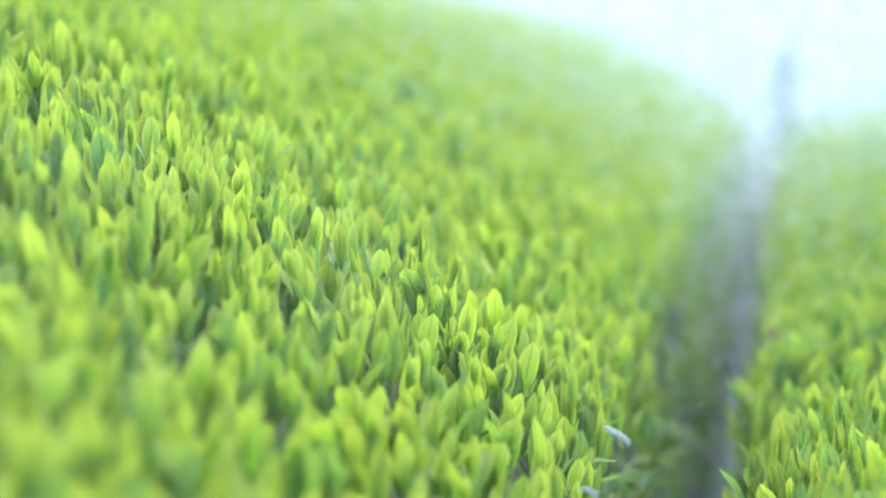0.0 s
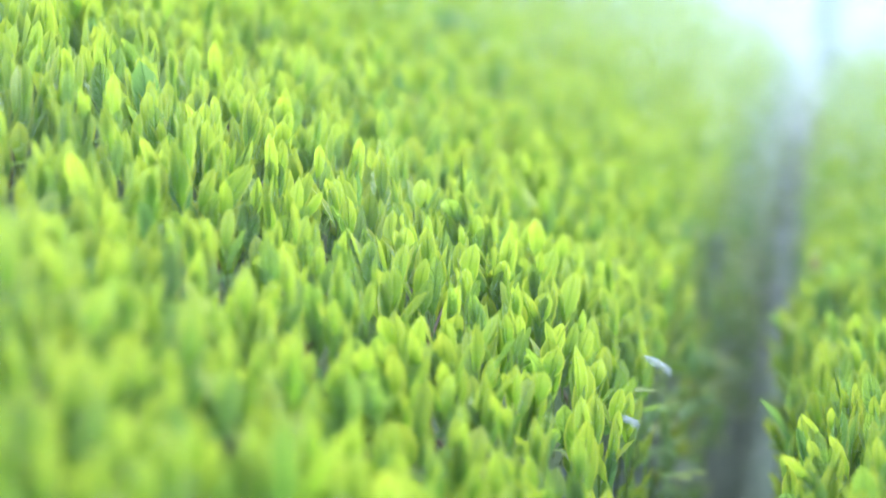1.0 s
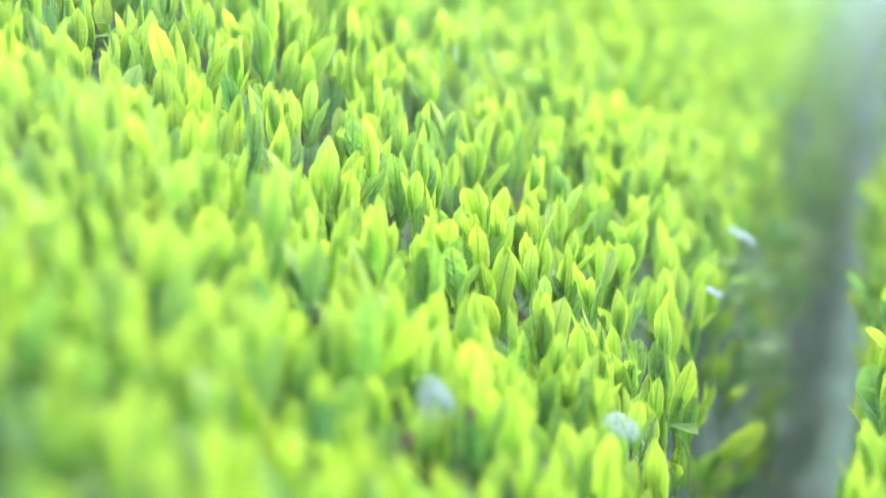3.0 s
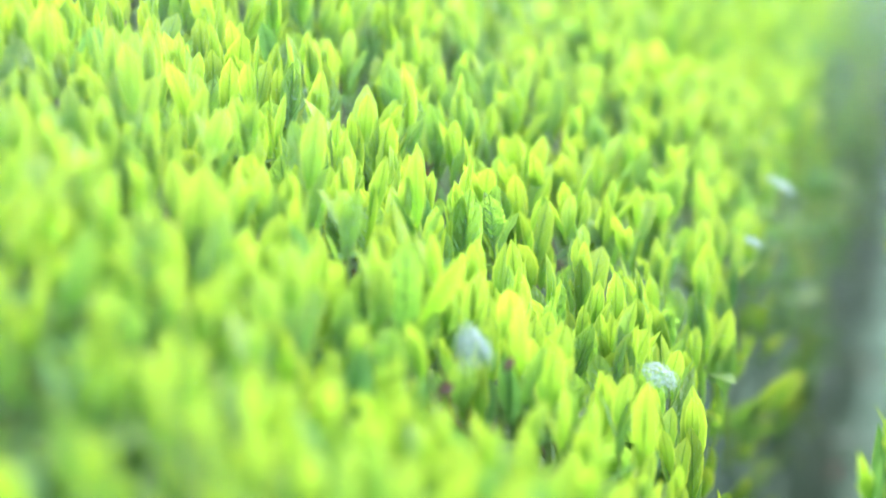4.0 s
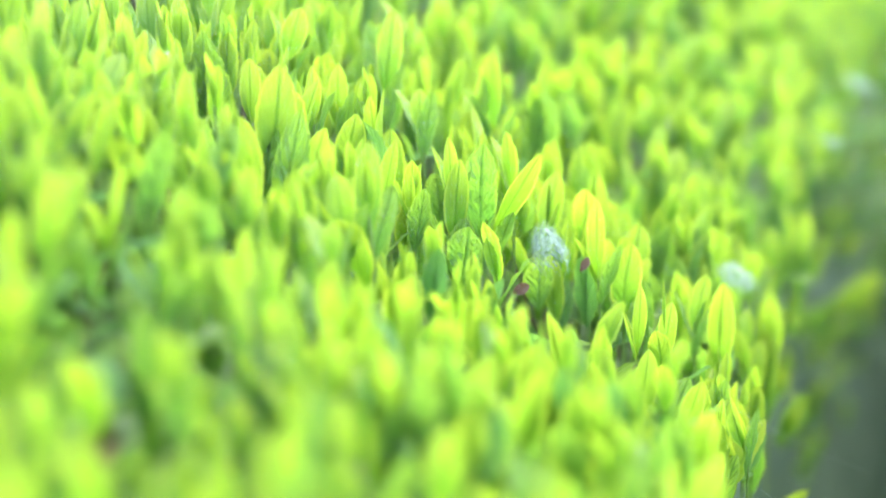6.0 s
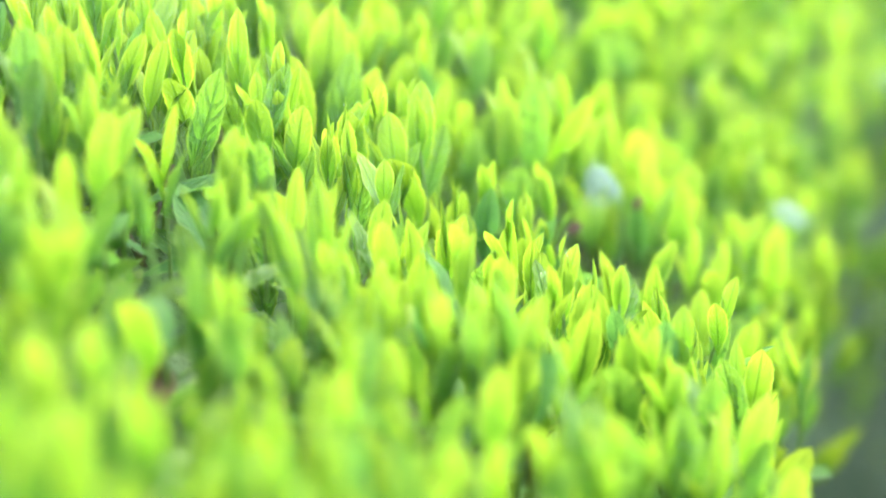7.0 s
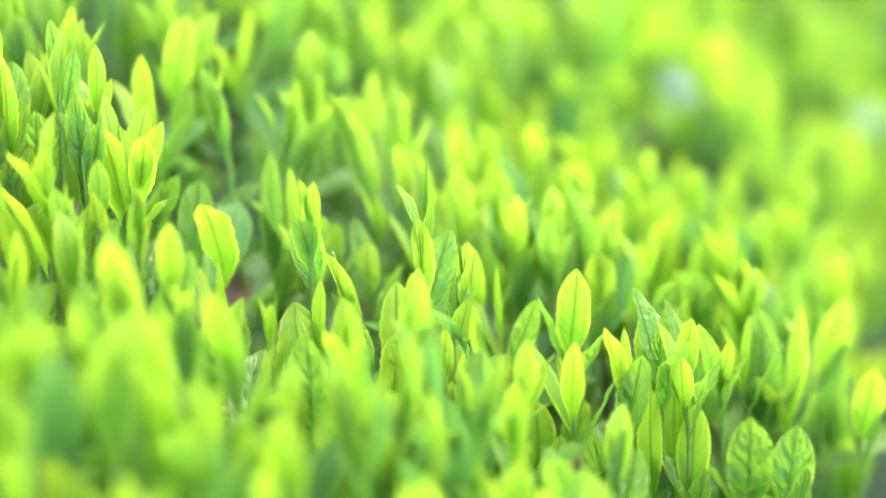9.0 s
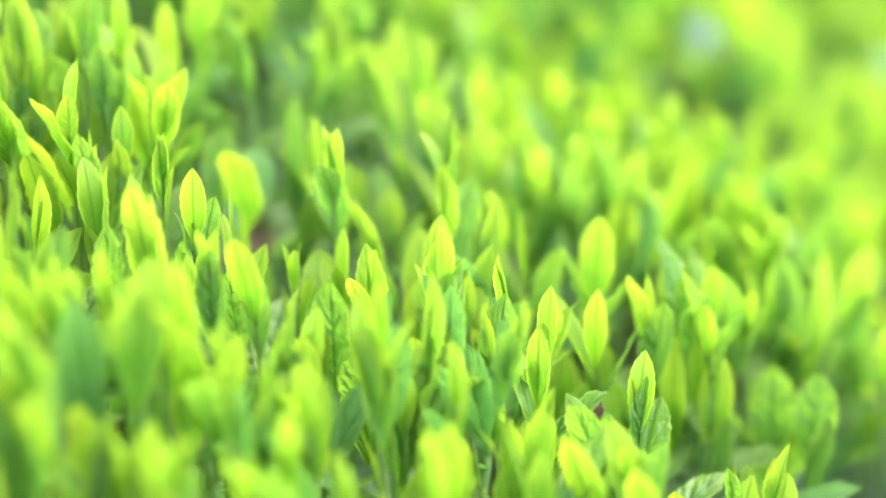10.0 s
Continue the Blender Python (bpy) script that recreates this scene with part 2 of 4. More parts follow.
def leaf_set(nv, nu, teeth):
    """Eight leaf forms at one fineness: 0-2 flat and open, 3-5 half folded, 6-7 rolled buds."""
    forms = [(0.32, 0.22, 0.60, 0, 0.12, 0.10, 0.10), (0.24, -0.20, 0.54, 0, 0.16, -0.15, -0.12), (0.40, 0.55, 0.62, 0, 0.18, 0.25, 0.06),
             (0.54, 0.14, 0.68, 0, 0.08, 0.30, -0.16), (0.66, -0.18, 0.66, 0, 0.06, -0.30, 0.14), (0.46, 0.38, 0.72, 0, 0.12, 0.15, 0.05),
             (1.05, 0.10, 0.9, 0.4, 0, 0.3, 0.10), (1.15, -0.1, 0.85, 0.5, 0, -0.2, -0.08)]
    return [leaf_template(nv, nu, fo, cu, ti, teeth, ro, ri, tw, sw) for fo, cu, ti, ro, ri, tw, sw in forms]


FINEST, FINE, MIDDLE, COARSE = leaf_set(36, 8, 0.028), leaf_set(18, 4, 0.04), leaf_set(5, 4, 0.0), leaf_set(2, 2, 0.0)


def turn_z(a):
    c, s, o, l = np.cos(a), np.sin(a), np.zeros_like(a), np.ones_like(a)
    return np.stack([c, -s, o, s, c, o, o, o, l], -1).reshape(-1, 3, 3)


def lean_y(a):
    """Leans +z towards +y."""
    c, s, o, l = np.cos(a), np.sin(a), np.zeros_like(a), np.ones_like(a)
    return np.stack([l, o, o, o, c, s, o, -s, c], -1).reshape(-1, 3, 3)


def face_on(heading):
    """Turns the headings so that more blades show their faces to the camera."""
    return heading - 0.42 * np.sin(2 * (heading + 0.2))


def shoots(base, out, lean, size, r):
    """Leaves of tea shoots that stand at base (n, 3), leaning by lean towards the heading out: for each leaf the form, the place,
    the 3x3 turn and scale, the material and the shoot that bears it. Also the stems' tops."""
    n = len(base)
    spin = r.uniform(0, 6.283, n)
    body = turn_z(out) @ lean_y(lean) @ turn_z(spin)
    plan = [  # height on the stem, lean, length, width ratio, forms, materials with their shares, share of shoots that bear it
        (0.006, (0.10, 0.38), (0.048, 0.064), (0.32, 0.42), (0, 1, 2, 5), (0.0, 0.45), 0.8),
        (0.017, (0.05, 0.26), (0.045, 0.060), (0.30, 0.39), (0, 2, 3, 4, 5), (0.08, 0.72), 0.95),
        (0.032, (0.03, 0.18), (0.038, 0.052), (0.29, 0.37), (3, 5, 0, 4), (0.45, 0.95), 1.0),
        (0.046, (0.02, 0.13), (0.030, 0.044), (0.28, 0.36), (3, 4, 5), (0.8, 1.0), 0.9),
        (0.054, (0.0, 0.08), (0.022, 0.036), (0.18, 0.25), (6, 7), (1.0, 1.0), 0.75)]
    got = []
    phi = r.uniform(0, 6.283, n)
    for h, tilt, length, ratio, forms, shares, keep in plan:
        phi = phi + 2.4 + r.normal(0, 0.35, n)
        ln = r.uniform(*length, n) * size * r.uniform(0.85, 1.15, n)
        wd = ln * r.uniform(*ratio, n)
        bent = r.uniform(*tilt, n) + np.where(r.random(n) < 0.15, r.uniform(0.1, 0.45, n), 0)
        rot = body @ turn_z(face_on(out + spin + phi) - out - spin) @ lean_y(bent)
        rot = rot * np.stack([wd, wd, ln], -1)[:, None, :]
        place = base + (body @ np.stack([np.zeros(n), np.zeros(n), h * size], -1)[:, :, None])[:, :, 0]
        x = r.random(n)
        mat = np.where(x < shares[0], 0, np.where(x < shares[1], 1, 2))
        form = np.array(forms)[r.integers(0, len(forms), n)]
        on = r.random(n) < keep
        got.append((form[on], place[on], rot[on], mat[on], np.arange(n)[on]))
    form, place, rot, mat, owner = (np.concatenate(c) for c in zip(*got))
    top = base + (body @ np.stack([np.zeros(n), np.zeros(n), 0.05 * size], -1)[:, :, None])[:, :, 0]
    return form, place, rot, mat, owner, top


def merge(sets):
    """One block of verts, faces, uvs and material indices out of many leaves: sets of (templates, form, place, turn, material)."""
    V, F, U, M, n = [], [], [], [], 0
    for templates, form, place, rot, mat in sets:
        for k, (tv, tf, tu) in enumerate(templates):
            s = form == k
            c = int(s.sum())
            if not c:
                continue
            V.append((np.einsum("nij,vj->nvi", rot[s], tv) + place[s][:, None, :]).reshape(-1, 3))
            F.append((tf[None] + (n + np.arange(c) * len(tv))[:, None, None]).reshape(-1, 4))
            U.append(np.tile(tu, (c, 1)))
            M.append(np.repeat(mat[s], len(tf)))
            n += c * len(tv)
    return np.concatenate(V), np.concatenate(F), np.concatenate(U), np.concatenate(M)


def stems(base, top, thick=0.0011):
    """Thin three-sided stems from base to top."""
    n = len(base)
    ring = np.array([(math.cos(a), math.sin(a), 0) for a in (0, 2.1, 4.2)]) * thick
    V = np.concatenate([base[:, None] + ring * 1.3, top[:, None] + ring * 0.8], 1).reshape(-1, 3)
    f = np.array([(0, 1, 4, 3), (1, 2, 5, 4), (2, 0, 3, 5)])
    return V, (f[None] + (np.arange(n) * 6)[:, None, None]).reshape(-1, 4)


# ---------------------------------------------------------------- the lie of the land and of the hedges
def wobble(x, y, s, seed=0.0):
    """Smooth unevenness between about -1 and 1."""
    return (np.sin(x * s * 1.3 + y * s * 0.7 + seed) + np.sin(x * s * 0.6 - y * s * 1.1 + 2.1 + seed * 1.7) + np.sin(x * s * 2.3 + 1.3 - y * s * 1.9 + seed)) / 3


def fall(y):
    """How far the hillside has dropped away towards the end of the rows."""
    return 0.01 * np.clip(y - 9.5, 0, None) ** 2


REACH = np.linspace(0.3, 1.1, 41)
SWELL = 1 / (0.6 + 0.4 * REACH / 1.1)


def swell(y):
    """The head of the row is a little broader than the rest: how much, at y."""
    return np.interp(y, REACH * SWELL, SWELL)


def left_edge(y):
    k = swell(y)
    y = y / k
    return k * (-0.213 + 0.092 * np.clip((1.75 - y) / 0.6, 0, 1) + 0.018 * wobble(0 * y, y, 4.0) + 0.013 * np.clip((4.8 - y) / 1.5, 0, 1) * np.clip((y - 1.7) / 0.4, 0, 1) - 0.014 * np.clip((1.7 - y) / 0.3, 0, 1) + 0.034 * np.exp(-((y - 1.95) / 0.25) ** 2))


def left_top(x, y):
    """Height of the leaf tips of the hedge beside the path, which rises away from the path in an arch."""
    k = swell(y)
    x, y = x / k, y / k
    u = x + 0.5
    n = np.minimum(0.18 * np.log1p(np.exp(np.clip((2.2 - y) / 0.18, -30, 30))), 1.6)
    z = 1.1 - 0.178 - 0.586 * u - 0.245 * u * u + n * (-0.217 + 0.144 * n - 0.109 * u + 0.13 * n * u) - fall(y)
    over = np.clip((x - (left_edge(y * k) / k - 0.07)) / 0.07, 0, 1.6)
    z = z + 0.06 * np.exp(-((y - 1.08) / 0.30) ** 2) * np.clip((x + 0.36) / 0.16, 0, 1)
    z = z - 0.042 * over ** 2 + 0.012 * wobble(x, y, 7.0) + 0.007 * wobble(x, y, 23.0, 1.0)
    return EYE.z + k * (z - EYE.z)


def right_edge(y):
    return -0.04 + 0.018 * wobble(0 * y, y, 3.7, 2.0)


def right_top(x, y):
    s = x - right_edge(y)
    z = 1.1 - 0.455 + 0.36 * s - 0.17 * s * s - fall(y)
    over = np.clip((0.07 - s) / 0.07, 0, 1.6)
    return z - 0.05 * over ** 2 + 0.012 * wobble(x, y, 7.0, 3.0)


END = 17.0


def scatter(x0, x1, y0, y1, density, r):
    """Points spread evenly but not regularly over a stretch of the plan."""
    step = 1 / math.sqrt(density)
    gx, gy = np.meshgrid(np.arange(x0, x1, step), np.arange(y0, y1, step))
    gx = gx + np.where((np.arange(gx.shape[0]) % 2)[:, None], step / 2, 0)
    p = np.stack([gx.ravel(), gy.ravel()], -1)
    return p + r.uniform(-0.48, 0.48, p.shape) * step


WEBS = [(-0.319, 1.516, 0.017, 0.12), (-0.216, 1.717, 0.012, 0.05), (-0.170, 2.340, 0.014, 0.10)]  # and the room they take to the sides and along the row


def clear(p):
    """Keeps the shoots off the webs and from just before them."""
    keep = np.ones(len(p), bool)
    for x, y, half, front in WEBS:
        dx, dy = p[:, 0] - x * (p[:, 1] / y), p[:, 1] - y
        keep &= ~((np.abs(dx) < half) & (dy > -front) & (dy < 0.015))
    for x, y, w in BARE:
        keep &= np.hypot(p[:, 0] - x, (p[:, 1] - y) * 0.7) > w
    for x, y, z, dx, dz, w, code in TALL:
        side = p[:, 0] - (x + dx * 0.5) * (p[:, 1] / y)
        keep &= ~((np.abs(side) < w * 0.5 + 0.006) & (p[:, 1] > y - (0.075 if code >= 20 else 0.055)) & (p[:, 1] < y + 0.008))
    return p[keep]


def vigour(y):
    """The shoots grow a little longer away from the head of the row."""
    return 0.88 + 0.28 * np.clip((y - 0.95) / 0.75, 0, 1)


def aged(mat, base, owner, r):
    """In the lower hedge and along the rim of the row's head more of the leaves are full-grown and deep green."""
    x, y = base[owner, 0], base[owner, 1]
    rim = np.clip((x - left_edge(y) + 0.22) / 0.12, 0, 1) * np.clip((1.7 - y) / 0.4, 0, 1) * (x < -0.05)
    return np.where(r.random(len(mat)) < 0.42 * rim + 0.08 + 0.60 * (x > -0.06), np.minimum(mat + 1, 3), mat)


def thin(p, share, r):
    return p[r.random(len(p)) < share]


def grown(spots, top, r):
    """Shoots, green under-leaves and stems of one hedge. spots: (x, y) with the fineness and size."""
    sets, bases, tips = [], [], []
    for templates, p, size in spots:
        n = len(p)
        sz = r.uniform(0.85, 1.22, n) * size * vigour(p[:, 1])
        z = top(p[:, 0], p[:, 1]) - 0.084 * sz + r.normal(0, 0.014, n)
        base = np.stack([p[:, 0], p[:, 1], z], -1)
        form, place, rot, mat, owner, tip = shoots(base, r.uniform(0, 6.283, n), np.abs(r.normal(0, 0.17, n)), sz, r)
        mat = aged(mat, base, owner, r)
        sets.append((templates, form, place, rot, mat))
        if templates is not COARSE:
            bases.append(base - (0, 0, 0.05))
            tips.append(tip)
    return sets, bases, tips


def under(p, top, templates, r, depth=(0.085, 0.13)):
    """Older leaves, spread flat below the shoots."""
    n = len(p)
    z = top(p[:, 0], p[:, 1]) - r.uniform(*depth, n)
    ln = r.uniform(0.045, 0.065, n)
    wd = ln * r.uniform(0.38, 0.48, n)
    rot = turn_z(r.uniform(0, 6.283, n)) @ lean_y(r.uniform(0.7, 1.45, n)) * np.stack([wd, wd, ln], -1)[:, None, :]
    mat = np.where(r.random(n) < 0.65, 2, 3)
    mat = np.where(r.random(n) < 0.015, 4, mat)
    return templates, r.integers(0, 3, n), np.stack([p[:, 0], p[:, 1], z], -1), rot, mat


def between(p, top, templates, r):
    """Full-grown green leaves that stand between the shoots and close the gaps."""
    n = len(p)
    z = top(p[:, 0], p[:, 1]) - r.uniform(0.075, 0.10, n)
    ln = r.uniform(0.042, 0.056, n)
    wd = ln * r.uniform(0.40, 0.50, n)
    rot = turn_z(face_on(r.uniform(0, 6.283, n))) @ lean_y(r.uniform(0.08, 0.42, n)) * np.stack([wd, wd, ln], -1)[:, None, :]
    return templates, r.integers(0, 3, n), np.stack([p[:, 0], p[:, 1], z], -1), rot, np.where(r.random(n) < 0.35, 1, 2)


def flank(edge, side, y0, y1, count, templates, r, low, high, top):
    """Shoots on the hedge's side above the path, which bend outwards and up."""
    y = r.uniform(y0, y1, count)
    drop = r.random(count) ** np.where(y < 2.9, 2.4, 1.25)
    x = edge(y) - side * (0.03 - np.where(y > 4.6, 0.05, 0.0) * drop + r.uniform(-0.02, 0.06, count))
    z = top(edge(y), y) - 0.09 - drop * (high - low)
    base = np.stack([x, y, z], -1)
    out = np.where(r.random(count) < 0.85, -side * math.pi / 2, math.pi * r.uniform(-1, 1, count)) + r.normal(0, 0.5, count)
    form, place, rot, mat, owner, tip = shoots(base, out, r.uniform(0.15, 0.75, count), r.uniform(0.7, 1.05, count), r)
    mat = np.where(r.random(len(mat)) < 0.25 + 0.7 * drop[owner], np.minimum(mat + 1, 3), mat)
    return (templates, form, place, rot, mat), base, tip


def hanging(edge, y0, y1, tufts, top, r):
    """Tufts of old leaves that droop from the bare side above the path."""
    n = tufts * 6
    at = r.integers(0, tufts, n)
    ty, tz, tx = r.uniform(y0, y1, tufts), r.uniform(0.12, 0.50, tufts), r.uniform(-0.03, 0.03, tufts)
    y = ty[at] + r.normal(0, 0.03, n)
    p = np.stack([edge(y) + tx[at] + r.normal(0, 0.012, n), y, top(edge(y), y) - tz[at] + r.normal(0, 0.025, n)], -1)
    ln = r.uniform(0.036, 0.055, n)
    rot = turn_z(r.normal(0, 1.1, n)) @ lean_y(r.uniform(0.2, 1.5, n)) * np.stack([ln * 0.45, ln * 0.45, ln], -1)[:, None, :]
    return MIDDLE, r.integers(0, 6, n), p, rot, np.where(r.random(n) < 0.5, 2, 3)


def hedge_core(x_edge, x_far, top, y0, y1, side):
    """A hollow body added below a hedge's leaves to block light, coloured as twigs, drawn in towards the ground."""
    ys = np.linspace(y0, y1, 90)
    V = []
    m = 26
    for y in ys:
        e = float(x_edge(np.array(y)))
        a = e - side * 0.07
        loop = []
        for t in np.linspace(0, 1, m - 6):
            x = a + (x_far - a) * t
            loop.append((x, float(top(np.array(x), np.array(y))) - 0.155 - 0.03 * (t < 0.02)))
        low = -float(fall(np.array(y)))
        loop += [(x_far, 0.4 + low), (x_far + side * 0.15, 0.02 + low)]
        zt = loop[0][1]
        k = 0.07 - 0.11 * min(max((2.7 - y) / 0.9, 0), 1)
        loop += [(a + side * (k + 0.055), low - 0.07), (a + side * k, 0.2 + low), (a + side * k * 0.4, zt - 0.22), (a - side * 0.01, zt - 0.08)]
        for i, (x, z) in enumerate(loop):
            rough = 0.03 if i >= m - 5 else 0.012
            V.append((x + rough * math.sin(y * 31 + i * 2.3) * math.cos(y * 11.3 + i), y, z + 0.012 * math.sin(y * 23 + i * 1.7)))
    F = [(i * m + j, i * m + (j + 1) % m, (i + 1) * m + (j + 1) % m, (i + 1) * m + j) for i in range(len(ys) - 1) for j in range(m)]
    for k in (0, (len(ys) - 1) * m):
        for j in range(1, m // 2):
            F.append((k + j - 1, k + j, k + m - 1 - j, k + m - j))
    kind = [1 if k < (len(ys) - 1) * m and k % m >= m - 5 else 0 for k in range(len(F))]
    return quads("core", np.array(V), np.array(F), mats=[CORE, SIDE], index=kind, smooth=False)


# ---------------------------------------------------------------- ground
def build_ground():
    xs = np.concatenate([[-900, -200, -60, -20, -8, -4, -2.5], np.linspace(-1.2, 1.0, 56), [2.5, 4, 8, 20, 60, 200, 900]])
    ys = np.concatenate([[-900, -200, -60, -20, -8, -3], np.linspace(-1, 18, 200), [20, 24, 30, 34, 38, 60, 200, 900]])
    gx, gy = np.meshgrid(xs, ys)
    near = np.exp(-(gx / 2.5) ** 2) * np.exp(-((gy - 6) / 8) ** 4)
    gz = near * (0.02 * wobble(gx, gy, 5.0) + 0.012 * wobble(gx, gy, 17.0, 1.0) + 0.006 * wobble(gx, gy, 61.0, 2.0)) - 0.01 - np.minimum(fall(gy), 6.0)
    inside = np.clip((gy + 0.8) / 0.3, 0, 1) * np.clip((END - 0.3 - gy) / 0.4, 0, 1)
    gz = gz + inside * 0.30 * np.clip((left_edge(gy) - 0.02 - gx) / 0.20, 0, 1) * np.clip((gx + 2.6) / 0.5, 0, 1)
    gz = gz + inside * 0.22 * np.clip((gx - 0.03 - right_edge(gy)) / 0.20, 0, 1) * np.clip((1.8 - gx) / 0.5, 0, 1)
    w = len(xs)
    f = [(j * w + i, j * w + i + 1, (j + 1) * w + i + 1, (j + 1) * w + i) for j in range(len(ys) - 1) for i in range(w - 1)]
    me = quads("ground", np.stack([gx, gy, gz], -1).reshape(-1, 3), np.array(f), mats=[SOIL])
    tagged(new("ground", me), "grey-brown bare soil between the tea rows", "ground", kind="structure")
    r = np.random.default_rng(5)
    n = 420
    p = np.stack([r.uniform(-0.75, 0.25, n), r.uniform(0.6, 9.5, n), np.full(n, 0.012)], -1)
    ln = r.uniform(0.03, 0.065, n)
    rot = turn_z(r.uniform(0, 6.283, n)) @ lean_y(r.uniform(1.3, 1.75, n)) * np.stack([ln * 0.45, ln * 0.45, ln], -1)[:, None, :]
    mat = np.where(r.random(n) < 0.85, 4, 2)
    V, F, U, M = merge([(MIDDLE, r.integers(0, 3, n), p, rot, mat)])
    tagged(new("leaf_litter", quads("leaf_litter", V, F, U, LEAVES, M)), "withered brown tea leaves fallen on the soil", "fallen leaves", kind="stuff")


# ---------------------------------------------------------------- the hedges
# the tallest leaves: foot x, y, z, reach of the tip to the side and up, width, and ten times the leaf's age plus its form
EDGE_LEAVES = [
    (-0.426, 1.025, 0.726, -0.003, 0.070, 0.013, 20),
    (-0.416, 1.030, 0.740, -0.001, 0.047, 0.009, 3),
    (-0.399, 1.015, 0.728, -0.002, 0.033, 0.013, 0),
    (-0.325, 1.040, 0.704, -0.005, 0.048, 0.016, 0),
    (-0.317, 1.086, 0.717, -0.004, 0.044, 0.013, 3),
    (-0.308, 1.026, 0.695, -0.002, 0.049, 0.005, 4),
    (-0.303, 1.018, 0.686, 0.018, 0.043, 0.014, 21),
    (-0.272, 1.019, 0.659, 0.005, 0.042, 0.012, 5),
    (-0.277, 0.986, 0.649, -0.004, 0.040, 0.019, 10),
    (-0.241, 0.978, 0.618, -0.003, 0.063, 0.027, 21),
    (-0.222, 0.986, 0.641, -0.003, 0.060, 0.015, 0),
    (-0.218, 1.011, 0.644, 0.003, 0.058, 0.017, 3),
    (-0.204, 0.990, 0.640, 0.001, 0.052, 0.018, 10),
    (-0.185, 1.076, 0.644, -0.002, 0.061, 0.024, 20),
]
NEAR_LEAVES = [
    (-0.171, 1.079, 0.647, 0.006, 0.065, 0.013, 3),
    (-0.164, 1.128, 0.653, 0.012, 0.049, 0.018, 0),
    (-0.185, 1.034, 0.617, 0.005, 0.054, 0.026, 21),
    (-0.162, 1.025, 0.621, -0.000, 0.049, 0.024, 20),
    (-0.138, 1.096, 0.636, 0.008, 0.046, 0.018, 11),
    (-0.355, 1.059, 0.719, -0.004, 0.036, 0.010, 3),
    (-0.379, 1.033, 0.718, -0.003, 0.030, 0.015, 10),
    (-0.495, 1.063, 0.803, 0.008, 0.054, 0.022, 10),
    (-0.491, 1.025, 0.792, -0.003, 0.052, 0.015, 0),
    (-0.483, 0.998, 0.758, 0.018, 0.033, 0.012, 22),
    (-0.429, 0.968, 0.710, -0.005, 0.046, 0.010, 4),
    (-0.269, 1.150, 0.672, 0.007, 0.051, 0.012, 5),
    (-0.386, 1.069, 0.732, 0.002, 0.031, 0.010, 13),
    (-0.400, 1.044, 0.725, -0.002, 0.029, 0.011, 10),
]
WEB_LEAVES = [
    (-0.367, 1.507, 0.711, -0.000, 0.075, 0.031, 20),
    (-0.383, 1.488, 0.714, 0.004, 0.064, 0.019, 10),
    (-0.385, 1.494, 0.743, -0.000, 0.049, 0.013, 3),
    (-0.361, 1.511, 0.717, 0.032, 0.067, 0.018, 0),
    (-0.356, 1.551, 0.740, -0.001, 0.047, 0.013, 3),
    (-0.370, 1.451, 0.690, 0.011, 0.048, 0.032, 21),
    (-0.342, 1.444, 0.704, -0.004, 0.031, 0.011, 3),
    (-0.293, 1.551, 0.678, 0.001, 0.062, 0.017, 0),
    (-0.278, 1.564, 0.646, 0.006, 0.060, 0.025, 10),
    (-0.256, 1.501, 0.639, 0.004, 0.051, 0.012, 3),
    (-0.232, 1.605, 0.626, 0.006, 0.047, 0.017, 10),
    (-0.241, 1.430, 0.611, 0.004, 0.055, 0.019, 0),
    (-0.272, 1.371, 0.605, 0.008, 0.062, 0.020, 20),
    (-0.214, 1.434, 0.601, 0.011, 0.044, 0.017, 0),
]
FAR_LEAVES = [
    (-0.391, 1.649, 0.763, -0.002, 0.065, 0.020, 10),
    (-0.459, 1.590, 0.797, 0.006, 0.068, 0.021, 10),
    (-0.477, 1.532, 0.786, -0.001, 0.048, 0.016, 0),
    (-0.464, 1.494, 0.752, 0.009, 0.056, 0.024, 10),
    (-0.424, 1.560, 0.780, -0.002, 0.032, 0.016, 0),
    (-0.442, 1.461, 0.733, 0.003, 0.048, 0.015, 13),
    (-0.486, 1.498, 0.795, 0.003, 0.043, 0.014, 3),
    (-0.528, 1.489, 0.797, -0.002, 0.047, 0.017, 0),
    (-0.425, 1.448, 0.734, 0.011, 0.065, 0.015, 5),
    (-0.662, 1.557, 0.865, 0.000, 0.033, 0.017, 0),
    (-0.611, 1.513, 0.841, -0.003, 0.050, 0.018, 10),
    (-0.521, 1.549, 0.830, 0.010, 0.041, 0.021, 0),
    (-0.407, 1.469, 0.733, -0.001, 0.040, 0.011, 4),
    (-0.174, 1.458, 0.590, -0.013, 0.027, 0.014, 0),
]
